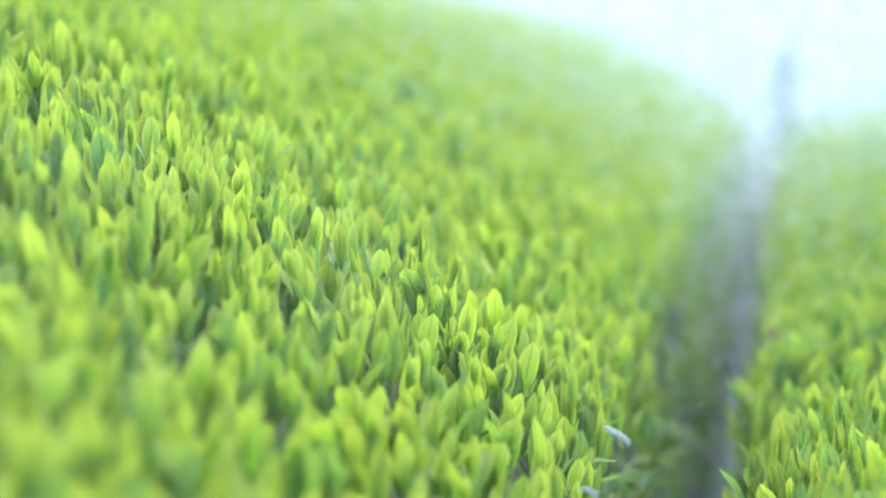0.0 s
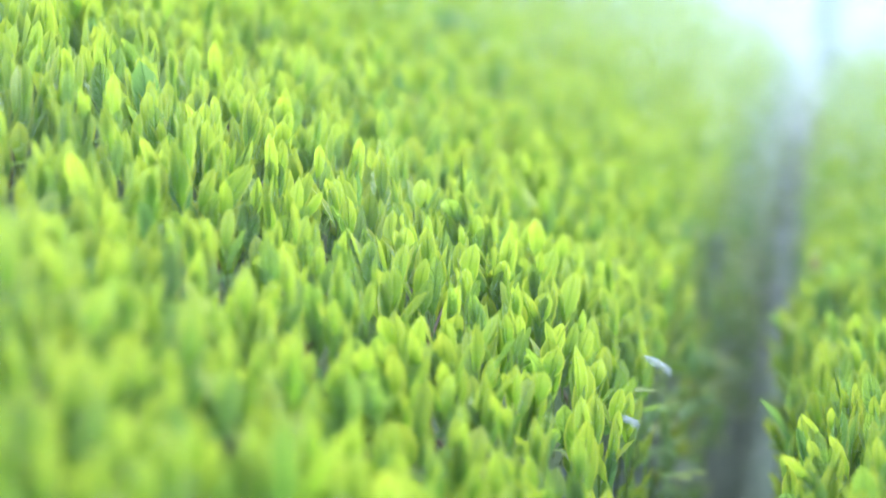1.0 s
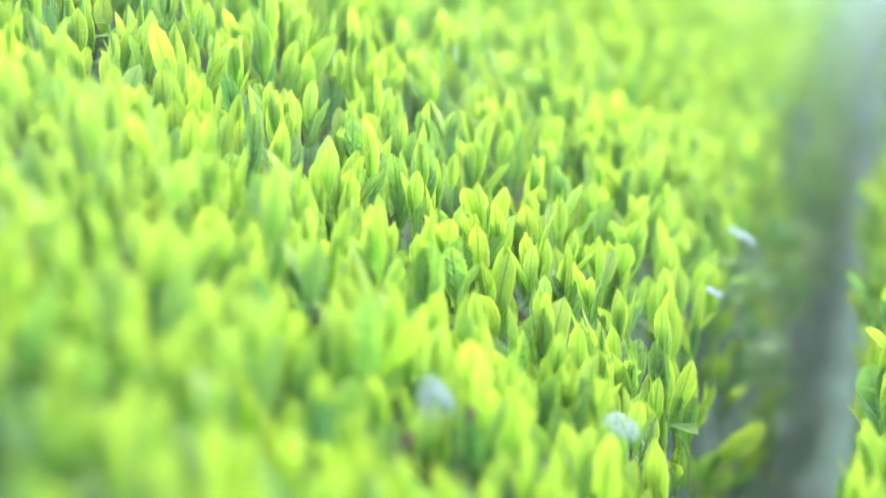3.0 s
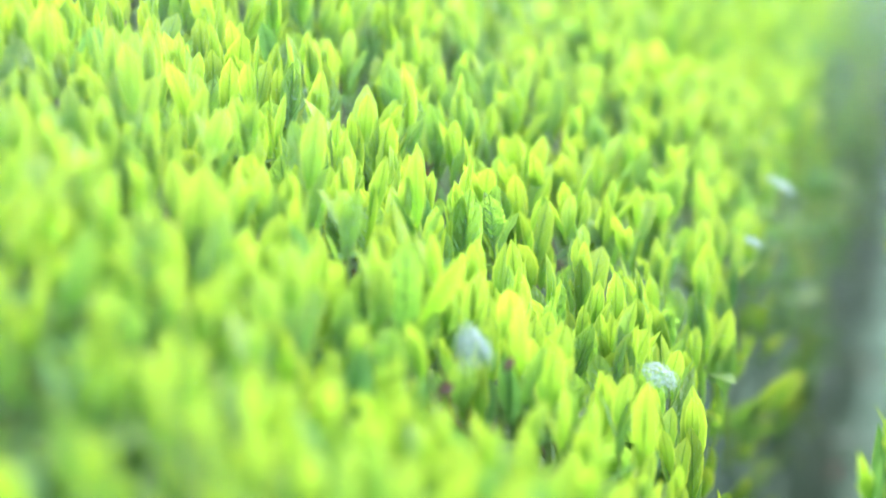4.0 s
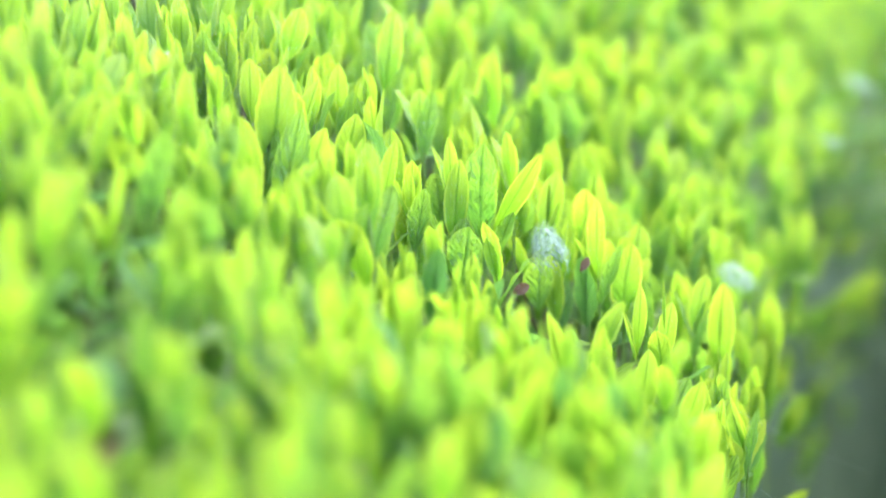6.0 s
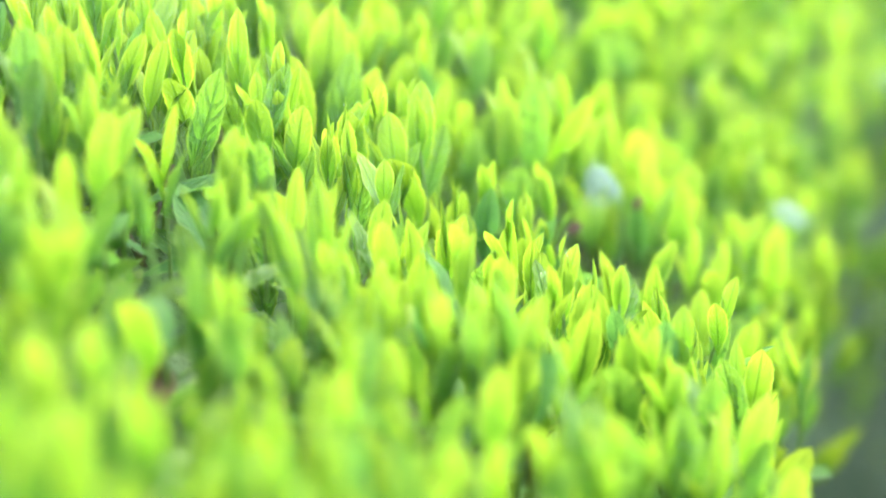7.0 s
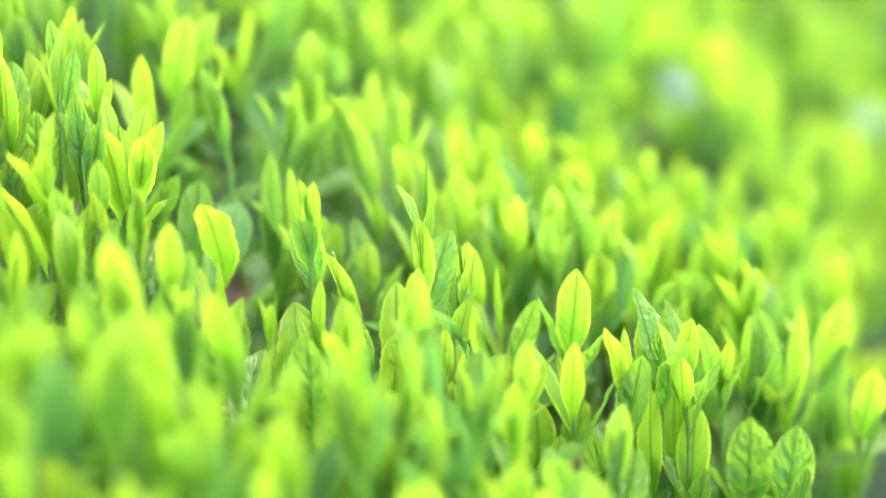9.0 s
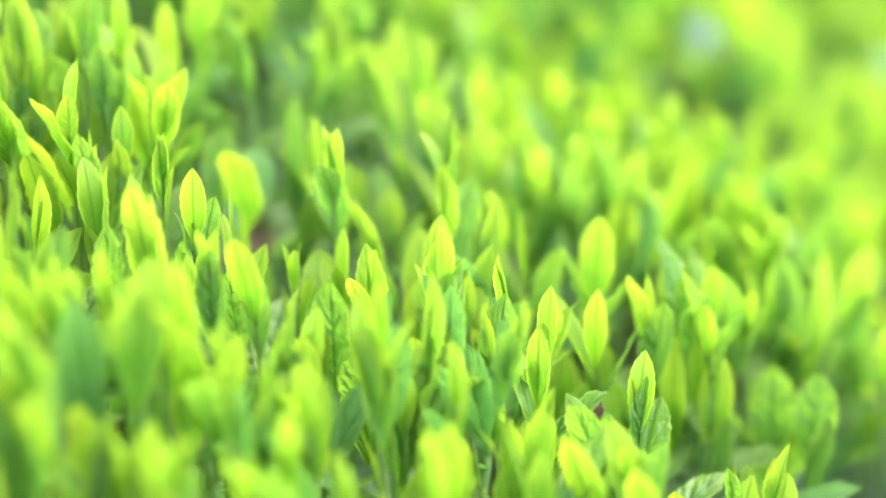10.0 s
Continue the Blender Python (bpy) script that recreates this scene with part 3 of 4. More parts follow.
SLOPE_LEAVES = [
    (-0.313, 1.076, 0.719, 0.000, 0.049, 0.012, 0),
    (-0.293, 1.070, 0.722, 0.001, 0.037, 0.013, 20),
    (-0.253, 1.114, 0.706, 0.005, 0.035, 0.007, 3),
    (-0.269, 1.009, 0.701, 0.008, 0.049, 0.019, 11),
    (-0.200, 1.113, 0.691, 0.005, 0.029, 0.014, 0),
    (-0.186, 1.154, 0.667, 0.001, 0.034, 0.017, 20),
    (-0.186, 1.080, 0.655, 0.002, 0.056, 0.020, 21),
    (-0.189, 1.183, 0.629, 0.011, 0.054, 0.010, 13),
    (-0.203, 1.399, 0.555, 0.018, 0.059, 0.018, 0),
    (-0.188, 1.418, 0.512, 0.027, 0.055, 0.024, 10),
    (-0.192, 1.060, 0.672, 0.002, 0.041, 0.006, 4),
    (-0.219, 0.988, 0.706, 0.001, 0.025, 0.010, 20),
    (-0.212, 1.016, 0.691, 0.002, 0.036, 0.012, 10),
    (-0.199, 1.034, 0.682, 0.008, 0.029, 0.009, 13),
]
SLOPE_MORE_LEAVES = [
    (-0.205, 0.982, 0.693, -0.002, 0.028, 0.013, 0),
    (-0.232, 0.973, 0.695, 0.001, 0.040, 0.007, 3),
    (-0.251, 0.947, 0.696, 0.003, 0.043, 0.012, 0),
    (-0.221, 1.160, 0.691, 0.004, 0.035, 0.010, 0),
]
UPPER_LEAVES = [
    (-0.553, 1.110, 0.848, -0.004, 0.042, 0.022, 20),
    (-0.514, 1.106, 0.800, 0.023, 0.050, 0.018, 10),
    (-0.511, 1.230, 0.778, 0.026, 0.067, 0.022, 21),
    (-0.497, 1.154, 0.790, 0.017, 0.052, 0.010, 3),
    (-0.478, 1.395, 0.734, 0.014, 0.091, 0.026, 20),
    (-0.466, 1.413, 0.761, 0.016, 0.052, 0.018, 0),
    (-0.451, 1.248, 0.776, 0.004, 0.045, 0.020, 10),
    (-0.444, 1.167, 0.781, 0.001, 0.038, 0.019, 20),
    (-0.429, 1.171, 0.742, 0.006, 0.063, 0.013, 0),
    (-0.425, 1.177, 0.741, 0.025, 0.050, 0.012, 13),
    (-0.433, 1.094, 0.773, 0.023, 0.036, 0.014, 10),
    (-0.398, 1.255, 0.758, -0.000, 0.030, 0.013, 0),
    (-0.388, 1.204, 0.735, 0.003, 0.042, 0.016, 10),
    (-0.411, 1.326, 0.754, -0.007, 0.047, 0.021, 0),
]
UPPER_MORE_LEAVES = [
    (-0.442, 1.085, 0.779, 0.010, 0.039, 0.008, 3),
    (-0.522, 1.113, 0.821, 0.005, 0.048, 0.011, 13),
    (-0.547, 1.211, 0.827, 0.019, 0.043, 0.014, 10),
    (-0.532, 1.221, 0.816, 0.014, 0.048, 0.015, 0),
]
ROW_LEAVES = [
    (-0.503, 2.116, 0.843, 0.003, 0.052, 0.018, 0),
    (-0.498, 2.131, 0.853, 0.023, 0.028, 0.013, 3),
    (-0.474, 2.185, 0.844, -0.002, 0.046, 0.016, 0),
    (-0.455, 2.010, 0.807, -0.001, 0.037, 0.014, 0),
    (-0.532, 1.972, 0.844, 0.004, 0.038, 0.015, 0),
    (-0.425, 2.085, 0.814, 0.003, 0.027, 0.016, 0),
    (-0.402, 2.059, 0.770, 0.000, 0.048, 0.015, 0),
    (-0.412, 2.202, 0.804, 0.003, 0.039, 0.016, 3),
    (-0.349, 2.179, 0.769, 0.003, 0.036, 0.016, 0),
    (-0.327, 2.298, 0.761, 0.003, 0.037, 0.018, 0),
    (-0.487, 1.959, 0.806, -0.002, 0.046, 0.023, 20),
    (-0.422, 1.906, 0.768, 0.003, 0.045, 0.016, 0),
    (-0.378, 1.839, 0.747, 0.003, 0.036, 0.023, 0),
    (-0.365, 1.807, 0.725, 0.000, 0.040, 0.025, 21),
]
ROW_MORE_LEAVES = [
    (-0.364, 2.001, 0.743, 0.005, 0.042, 0.017, 0),
    (-0.277, 2.249, 0.691, 0.017, 0.052, 0.020, 0),
    (-0.264, 2.288, 0.682, 0.017, 0.053, 0.016, 3),
    (-0.261, 2.058, 0.691, 0.005, 0.035, 0.023, 0),
    (-0.299, 2.139, 0.727, -0.000, 0.041, 0.015, 13),
    (-0.232, 2.265, 0.655, 0.008, 0.047, 0.020, 0),
    (-0.205, 2.016, 0.573, 0.020, 0.054, 0.022, 13),
    (-0.219, 1.808, 0.607, 0.007, 0.034, 0.016, 0),
    (-0.290, 1.938, 0.691, 0.005, 0.040, 0.013, 13),
    (-0.272, 1.934, 0.690, 0.002, 0.028, 0.012, 0),
    (-0.319, 1.901, 0.713, 0.002, 0.037, 0.014, 0),
    (-0.571, 2.028, 0.871, 0.012, 0.042, 0.015, 10),
    (-0.369, 2.363, 0.802, 0.006, 0.036, 0.018, 0),
]
DISTANT_LEAVES = [
    (-0.363, 2.419, 0.777, 0.009, 0.052, 0.017, 0),
    (-0.360, 2.265, 0.763, 0.006, 0.055, 0.025, 0),
    (-0.332, 2.295, 0.759, 0.009, 0.038, 0.015, 3),
    (-0.412, 2.198, 0.800, 0.003, 0.042, 0.022, 0),
    (-0.405, 2.240, 0.800, 0.015, 0.040, 0.017, 3),
    (-0.387, 2.140, 0.775, 0.008, 0.044, 0.017, 0),
    (-0.475, 2.178, 0.851, -0.003, 0.039, 0.017, 0),
    (-0.459, 2.168, 0.831, 0.000, 0.044, 0.017, 13),
    (-0.423, 2.342, 0.840, 0.003, 0.036, 0.016, 0),
    (-0.561, 2.252, 0.905, 0.000, 0.040, 0.013, 0),
    (-0.621, 2.346, 0.933, 0.002, 0.039, 0.015, 0),
    (-0.682, 2.397, 0.960, 0.001, 0.052, 0.021, 0),
    (-0.537, 2.434, 0.891, 0.007, 0.037, 0.018, 0),
    (-0.275, 2.406, 0.714, 0.009, 0.058, 0.024, 0),
]
DISTANT_MORE_LEAVES = [
    (-0.289, 2.298, 0.730, 0.006, 0.035, 0.023, 0),
    (-0.248, 2.300, 0.690, 0.009, 0.038, 0.021, 0),
    (-0.230, 2.266, 0.662, 0.006, 0.041, 0.022, 0),
    (-0.260, 2.136, 0.702, 0.008, 0.033, 0.024, 10),
    (-0.697, 2.139, 0.952, -0.005, 0.052, 0.024, 20),
    (-0.291, 2.164, 0.729, 0.003, 0.033, 0.014, 3),
    (-0.778, 2.494, 1.005, 0.001, 0.045, 0.022, 0),
    (-0.212, 2.287, 0.632, 0.008, 0.038, 0.017, 0),
]
DRY_LEAVES = [
    (-0.300, 1.522, 0.692, 0.006, 0.011, 0.0070, 42),
    (-0.342, 1.491, 0.682, 0.012, 0.008, 0.0091, 42),
    (-0.299, 1.040, 0.680, 0.006, 0.003, 0.0028, 41),
    (-0.264, 0.989, 0.651, 0.005, 0.007, 0.0042, 42),
    (-0.279, 1.632, 0.686, -0.006, 0.010, 0.0063, 42),
    (-0.242, 0.908, 0.686, 0.002, 0.013, 0.008, 42),
]
SIDE_LEAVES = [
    (-0.216, 2.323, 0.422, 0.029, 0.040, 0.024, 20),
    (-0.185, 2.335, 0.442, 0.043, 0.048, 0.026, 10),
    (-0.202, 2.328, 0.431, 0.035, 0.048, 0.021, 13),
    (-0.239, 2.315, 0.414, 0.023, 0.040, 0.026, 20),
    (-0.210, 2.324, 0.419, 0.039, 0.013, 0.018, 20),
]
TALL = (EDGE_LEAVES + NEAR_LEAVES + WEB_LEAVES + FAR_LEAVES + DRY_LEAVES + SLOPE_LEAVES + SLOPE_MORE_LEAVES + UPPER_LEAVES + UPPER_MORE_LEAVES
        + ROW_LEAVES + ROW_MORE_LEAVES + DISTANT_LEAVES + DISTANT_MORE_LEAVES)
BARE = [(-0.67, 3.95, 0.06), (-0.60, 4.20, 0.05), (-0.411, 0.942, 0.032), (-0.362, 0.858, 0.024), (-0.474, 0.812, 0.022)]  # thin spots in the canopy


PICK = (-0.56, -0.15, 0.92, 1.48)  # the stretch nearest the lens, whose shoots are parts of their own


def zones(p):
    """0 fine, 1 middle, 2 coarse and 3 out of reach, by the distance along the rows from the lens's stand."""
    d = np.hypot(p[:, 0], p[:, 1])
    wide = -p[:, 0] / np.maximum(p[:, 1], 0.05)
    out = (wide > 0.70) | (p[:, 1] < 0.45) | (p[:, 0] < -1.75) | (wide < -0.07) | (d > 7.0)
    return np.where(out, 3, np.where((d > 0.86) & (d < 1.75), 0, np.where(d < 3.0, 1, 2)))


def leaf_objects(parent, p, top, r):
    """Single shoots with single leaves."""
    n = len(p)
    sz = r.uniform(0.85, 1.22, n) * vigour(p[:, 1])
    z = top(p[:, 0], p[:, 1]) - 0.084 * sz + r.normal(0, 0.014, n)
    base = np.stack([p[:, 0], p[:, 1], z], -1)
    form, place, rot, mat, owner, tip = shoots(base, r.uniform(0, 6.283, n), np.abs(r.normal(0, 0.17, n)), sz, r)
    mat = aged(mat, base, owner, r)
    shared = {(k, m): quads("leaf", FINE[k][0], FINE[k][1], FINE[k][2], [LEAVES[m]]) for k in range(8) for m in range(4)}
    sticks = []
    for k in range(4):
        bend = 0.004 * k - 0.006
        V, F = tubes([[(0, 0, -0.06), (bend, 0, -0.03), (0, bend, 0.02), (0, 0, 0.05)]], [(0.0017, 0.0015, 0.0013, 0.001)], 6)
        sticks.append(quads("shoot", V, F, mats=[STEM]))
    holders = []
    for i in range(n):
        stand = Matrix.LocRotScale(Vector(base[i]) - parent.location, Vector(tip[i] - base[i]).to_track_quat("Z", "Y"), (1, 1, sz[i]))
        holders.append((part("shoot", sticks[i % 4], parent, m=stand), stand.inverted()))
    for k, pl, ro, ma, ow in zip(form, place, rot, mat, owner):
        ob, inv = holders[ow]
        m = Matrix.Translation(Vector(pl) - parent.location) @ Matrix(ro.tolist()).to_4x4()
        kid = part("bud" if k > 5 else "leaf", shared[(int(k), int(ma))], ob)
        kid.matrix_parent_inverse = inv
        kid.matrix_basis = m
    return form, place, rot


def dew_on(form, place, rot, count, r):
    """Small drops on the upper faces and rims of the leaves."""
    ico = bmesh.new()
    bmesh.ops.create_uvsphere(ico, u_segments=8, v_segments=6, radius=1)
    bmesh.ops.recalc_face_normals(ico, faces=ico.faces)
    me = bpy.data.meshes.new("dew")
    tv = [v.co.copy() for v in ico.verts]
    tf = [[v.index for v in f.verts] for f in ico.faces]
    ico.free()
    V, F = [], []
    for i in r.integers(0, len(form), count):
        v = FINE[form[i]][0]
        q = v[r.integers(5 * 6, len(v))]
        c = rot[i] @ q + place[i]
        s = r.uniform(0.0005, 0.0011)
        n = len(V)
        V += [(c[0] + a.x * s, c[1] + a.y * s - s * 0.5, c[2] + a.z * s) for a in tv]
        F += [[n + j for j in f] for f in tf]
    me.from_pydata(V, [], F)
    me.materials.append(DEW)
    me.polygons.foreach_set("use_smooth", np.full(len(me.polygons), True))
    return me


def tall_leaves(parent, leaves, stalks, r):
    """The leaves that stand out above the rest, each with its own stalk."""
    shared = {}
    for x, y, z, dx, dz, w, code in leaves:
        mat, form = divmod(code, 10)
        cut = FINEST if y < 1.8 else FINE
        if (code, y < 1.8) not in shared:
            shared[(code, y < 1.8)] = quads("leaf", *cut[form], [LEAVES[mat]])
        up = Vector((dx, 0, dz))
        # the upper face looks along the row, against +y
        zax = up.normalized()
        yax = Vector((0, 1, 0))
        xax = yax.cross(zax).normalized()
        turned = Matrix((xax, yax, zax)).transposed().to_4x4()
        spin = pose(0, 0, 0, r.uniform(-6, 10), 0, r.uniform(-22, 30))
        foot = Matrix.Translation(Vector((x, y, z)) - parent.location)
        part("leaf", shared[(code, y < 1.8)], parent, m=foot @ turned @ spin @ Matrix.Diagonal((w * 0.96, w * 0.96, up.length, 1)))
        V, F = tubes([[(0, 0.001, 0.006), (0.001, 0.003, -0.02), (0, 0.006, -0.06)]], [(0.0007, 0.0010, 0.0014)], 6)
        if "stalk" not in shared:
            shared["stalk"] = quads("stalk", V, F, mats=[STEM])
        if stalks and mat < 4:
            part("stalk", shared["stalk"], parent, m=foot)
            # lower leaves of the same shoot
            for low, way in ((-0.010, r.uniform(60, 150)), (-0.022, r.uniform(-150, -60))):
                kind = 20 + int(r.integers(0, 3)) if low < -0.015 or mat else 10 + int(r.integers(3, 6))
                if (kind, False) not in shared:
                    shared[(kind, False)] = quads("leaf", *FINE[kind % 10], [LEAVES[kind // 10]])
                size = r.uniform(0.044, 0.056)
                m = foot @ pose(0, 0.003, low, 0, 0, way) @ pose(0, 0, 0, r.uniform(-30, -8), 0, 0) @ Matrix.Diagonal((size * 0.36, size * 0.36, size, 1))
                part("leaf", shared[(kind, False)], parent, m=m)


def build_left_hedge():
    r = np.random.default_rng(3)
    hedge = tagged(new("tea_hedge"), "clipped tea hedge covered in bright yellow-green young shoots", "tea hedge", "tea rows")
    hedge.location = (-1.4, 5, 0)
    part("core", hedge_core(left_edge, -2.7, left_top, -1.0, END, 1), hedge, "hollow twig-coloured body that blocks light inside the hedge", Matrix.Translation((1.4, -5, 0)))
    home = Matrix.Translation((1.4, -5, 0))
    p = scatter(-2.75, -0.05, -1.0, END, 1600, r)
    p = clear(p[p[:, 0] < left_edge(p[:, 1]) - 0.005])
    p = p[r.random(len(p)) < 0.74 / vigour(p[:, 1]) ** 1.5]
    z = zones(p)
    x0, x1, y0, y1 = PICK
    picked = (p[:, 0] > x0) & (p[:, 0] < x1) & (p[:, 1] > y0) & (p[:, 1] < y1) & (z == 0)
    far = p[(z == 3)]
    spots = [(FINE, p[(z == 0) & ~picked], 1.0), (MIDDLE, p[z == 1], 1.0), (COARSE, p[z == 2], 1.0), (COARSE, thin(far[far[:, 0] > -1.75], 0.3, r), 1.45), (COARSE, thin(far[far[:, 0] <= -1.75], 0.22, r), 1.7)]
    sets, bases, tips = grown(spots, left_top, r)
    for y0, y1, c, tm in ((0.5, 2.1, 40, FINE), (2.1, 2.9, 45, FINE), (2.9, 4.2, 240, MIDDLE), (4.2, 9.0, 800, COARSE), (9.0, END, 400, COARSE)):
        s, b, t = flank(left_edge, 1, y0, y1, c, tm, r, 0.0, 0.52, left_top)
        sets.append(s)
        if tm is not COARSE:
            bases.append(b - (0.04, 0, 0.03))
            tips.append(t)
    V, F, U, M = merge(sets)
    part("foliage", quads("foliage", V, F, U, LEAVES, M), hedge, "dense young tea shoots", home, "stuff")
    q = scatter(-2.7, -0.1, -0.9, END, 760, r)
    q = q[q[:, 0] < left_edge(q[:, 1]) - 0.02]
    zq = zones(q)
    near = scatter(-0.85, -0.12, 0.5, 1.6, 900, r)
    near = near[near[:, 0] < left_edge(near[:, 1]) - 0.03]
    fill = clear(scatter(-1.3, -0.1, 0.45, 5.0, 900, r))
    fill = fill[fill[:, 0] < left_edge(fill[:, 1]) - 0.03]
    zf = zones(fill)
    rest = scatter(-2.7, -0.1, -0.9, END, 360, r)
    rest = rest[(rest[:, 0] < left_edge(rest[:, 1]) - 0.03) & (zones(rest) == 3)]
    # two clumps of old dark leaves that stand up through the young ones
    spot = np.concatenate([r.normal((x, y), (w * 0.45, w * 0.7), (34, 2)) for x, y, w in BARE[:2]])
    clump = between(spot, left_top, MIDDLE, r)
    clump = (*clump[:2], clump[2] + (0, 0, 0.03), clump[3], np.full(len(spot), 3))
    V, F, U, M = merge([between(fill[zf == 0], left_top, FINE, r), between(fill[zf == 1], left_top, MIDDLE, r), between(fill[zf == 2], left_top, COARSE, r), between(rest, left_top, COARSE, r), clump, hanging(left_edge, 2.6, 7.5, 120, left_top, np.random.default_rng(31)), under(q[zq == 0], left_top, MIDDLE, r), under(near, left_top, MIDDLE, r, (0.12, 0.165)), under(q[(zq > 0) & (zq < 3)], left_top, COARSE, r), under(thin(q[zq == 3], 0.45, r), left_top, COARSE, r)])
    part("old_foliage", quads("old_foliage", V, F, U, LEAVES, M), hedge, "dark green older leaves below the shoots", home, "stuff")
    V, F = stems(np.concatenate(bases), np.concatenate(tips))
    part("stem_layer", quads("stem_layer", V, F, mats=[STEM]), hedge, "", home, "stuff")
    # bare twigs below the leaves
    paths, radii = [], []
    for i in range(420):
        y = r.uniform(0.6, 3.2)
        x = float(left_edge(np.array(y))) - r.uniform(0.06, 0.7)
        zt = float(left_top(np.array(x), np.array(y))) - r.uniform(0.05, 0.09)
        a = Vector((x + r.normal(0, 0.03), y + r.normal(0, 0.03), zt - 0.12))
        b = Vector((x, y, zt))
        paths.append([a, a.lerp(b, 0.5) + Vector(r.normal(0, 0.006, 3)), b])
        radii.append((0.0028, 0.0022, 0.0016))
    V, F = tubes(paths, radii, 5)
    part("twig_layer", quads("twig_layer", V, F, mats=[BARK]), hedge, "thin brown twigs", home, "stuff")
    # thin bare stems that show on the side above the path
    paths, radii = [], []
    for i in range(520):
        y = r.uniform(2.5, 8.5)
        e = float(left_edge(np.array(y)))
        zt = float(left_top(np.array(e), np.array(y))) - r.uniform(0.05, 0.2)
        low = r.uniform(0.0, 0.35)
        a = Vector((e - 0.05 - r.uniform(0.0, 0.06), y + r.normal(0, 0.06), low))
        b = Vector((e - r.uniform(0.01, 0.07), y, max(zt, low + 0.06)))
        paths.append([a, a.lerp(b, 0.35) + Vector(r.normal(0, 0.010, 3)), a.lerp(b, 0.7) + Vector(r.normal(0, 0.010, 3)), b])
        radii.append((0.0042, 0.0034, 0.0026, 0.0016))
    V, F = tubes(paths, radii, 5)
    part("side_twig_layer", quads("side_twig_layer", V, F, mats=[LICHEN]), hedge, "pale lichened bare stems on the hedge's side", home, "stuff")
    # woody branches that carry the side above the path
    for i in range(34):
        y = 2.7 + i * 0.17 + r.uniform(-0.06, 0.06)
        e = float(left_edge(np.array(y)))
        zt = float(left_top(np.array(e), np.array(y))) - 0.08
        foot = Vector((e - r.uniform(0.25, 0.38), y + r.uniform(-0.15, 0.15), 0.0))
        tip = Vector((e - r.uniform(0.07, 0.14), y, zt - r.uniform(0.04, 0.12)))
        mid = foot.lerp(tip, 0.5) + Vector((r.uniform(-0.08, 0.0), r.normal(0, 0.04), 0))
        V, F = tubes([[foot, foot.lerp(mid, 0.5) + Vector(r.normal(0, 0.012, 3)), mid, mid.lerp(tip, 0.5) + Vector(r.normal(0, 0.012, 3)), tip]], [(0.011, 0.009, 0.007, 0.005, 0.003)], 7)
        part("branch", quads("branch", V, F, mats=[LICHEN]), hedge, "grey-brown woody branch", home)
    form, place, rot = leaf_objects(hedge, p[picked], left_top, r)
    tall_leaves(hedge, TALL, True, r)
    tall_leaves(hedge, SIDE_LEAVES, False, r)
    V, F = tubes([[(-0.281, 2.296, 0.377), (-0.236, 2.316, 0.414), (-0.185, 2.336, 0.445)]], [(0.002, 0.0016, 0.0011)], 6)
    part("twig", quads("twig", V, F, mats=[STEM]), hedge, "thin green twig that reaches out over the path", home)
    for path in ([[-0.376, 0.863, 0.651], [-0.368, 0.871, 0.675], [-0.365, 0.874, 0.686], [-0.361, 0.878, 0.702]],
                 [[-0.485, 0.818, 0.715], [-0.482, 0.822, 0.730], [-0.469, 0.828, 0.744]]):
        V, F = tubes([path], [[0.0026] + [0.0022] * (len(path) - 2) + [0.0015]], 8)
        part("twig", quads("twig", V, F, mats=[BARK]), hedge, "short brown bare twig", home)
    for x, y, z, size in ((-0.221, 2.318, 0.4215, 0.0024), (-0.212, 2.324, 0.4255, 0.0026), (-0.240, 2.312, 0.4075, 0.0022)):
        V, F = tubes([[(0, 0, size * 1.5), (0, 0, size), (0, 0, size * 0.5), (0, 0, 0), (0, 0, -size * 0.6), (0, 0, -size * 0.9), (0, 0, -size)]], [[size * k for k in (0.05, 0.45, 0.8, 1.0, 0.8, 0.45, 0.02)]], 12)
        part("dew_drop", quads("dew_drop", V, F, mats=[DEW]), hedge, "hanging clear dew drop", home @ Matrix.Translation((x, y, z)))
    part("dew", dew_on(form, place, rot, 420, r), hedge, "small clear dew drops on the leaves", home, "stuff")


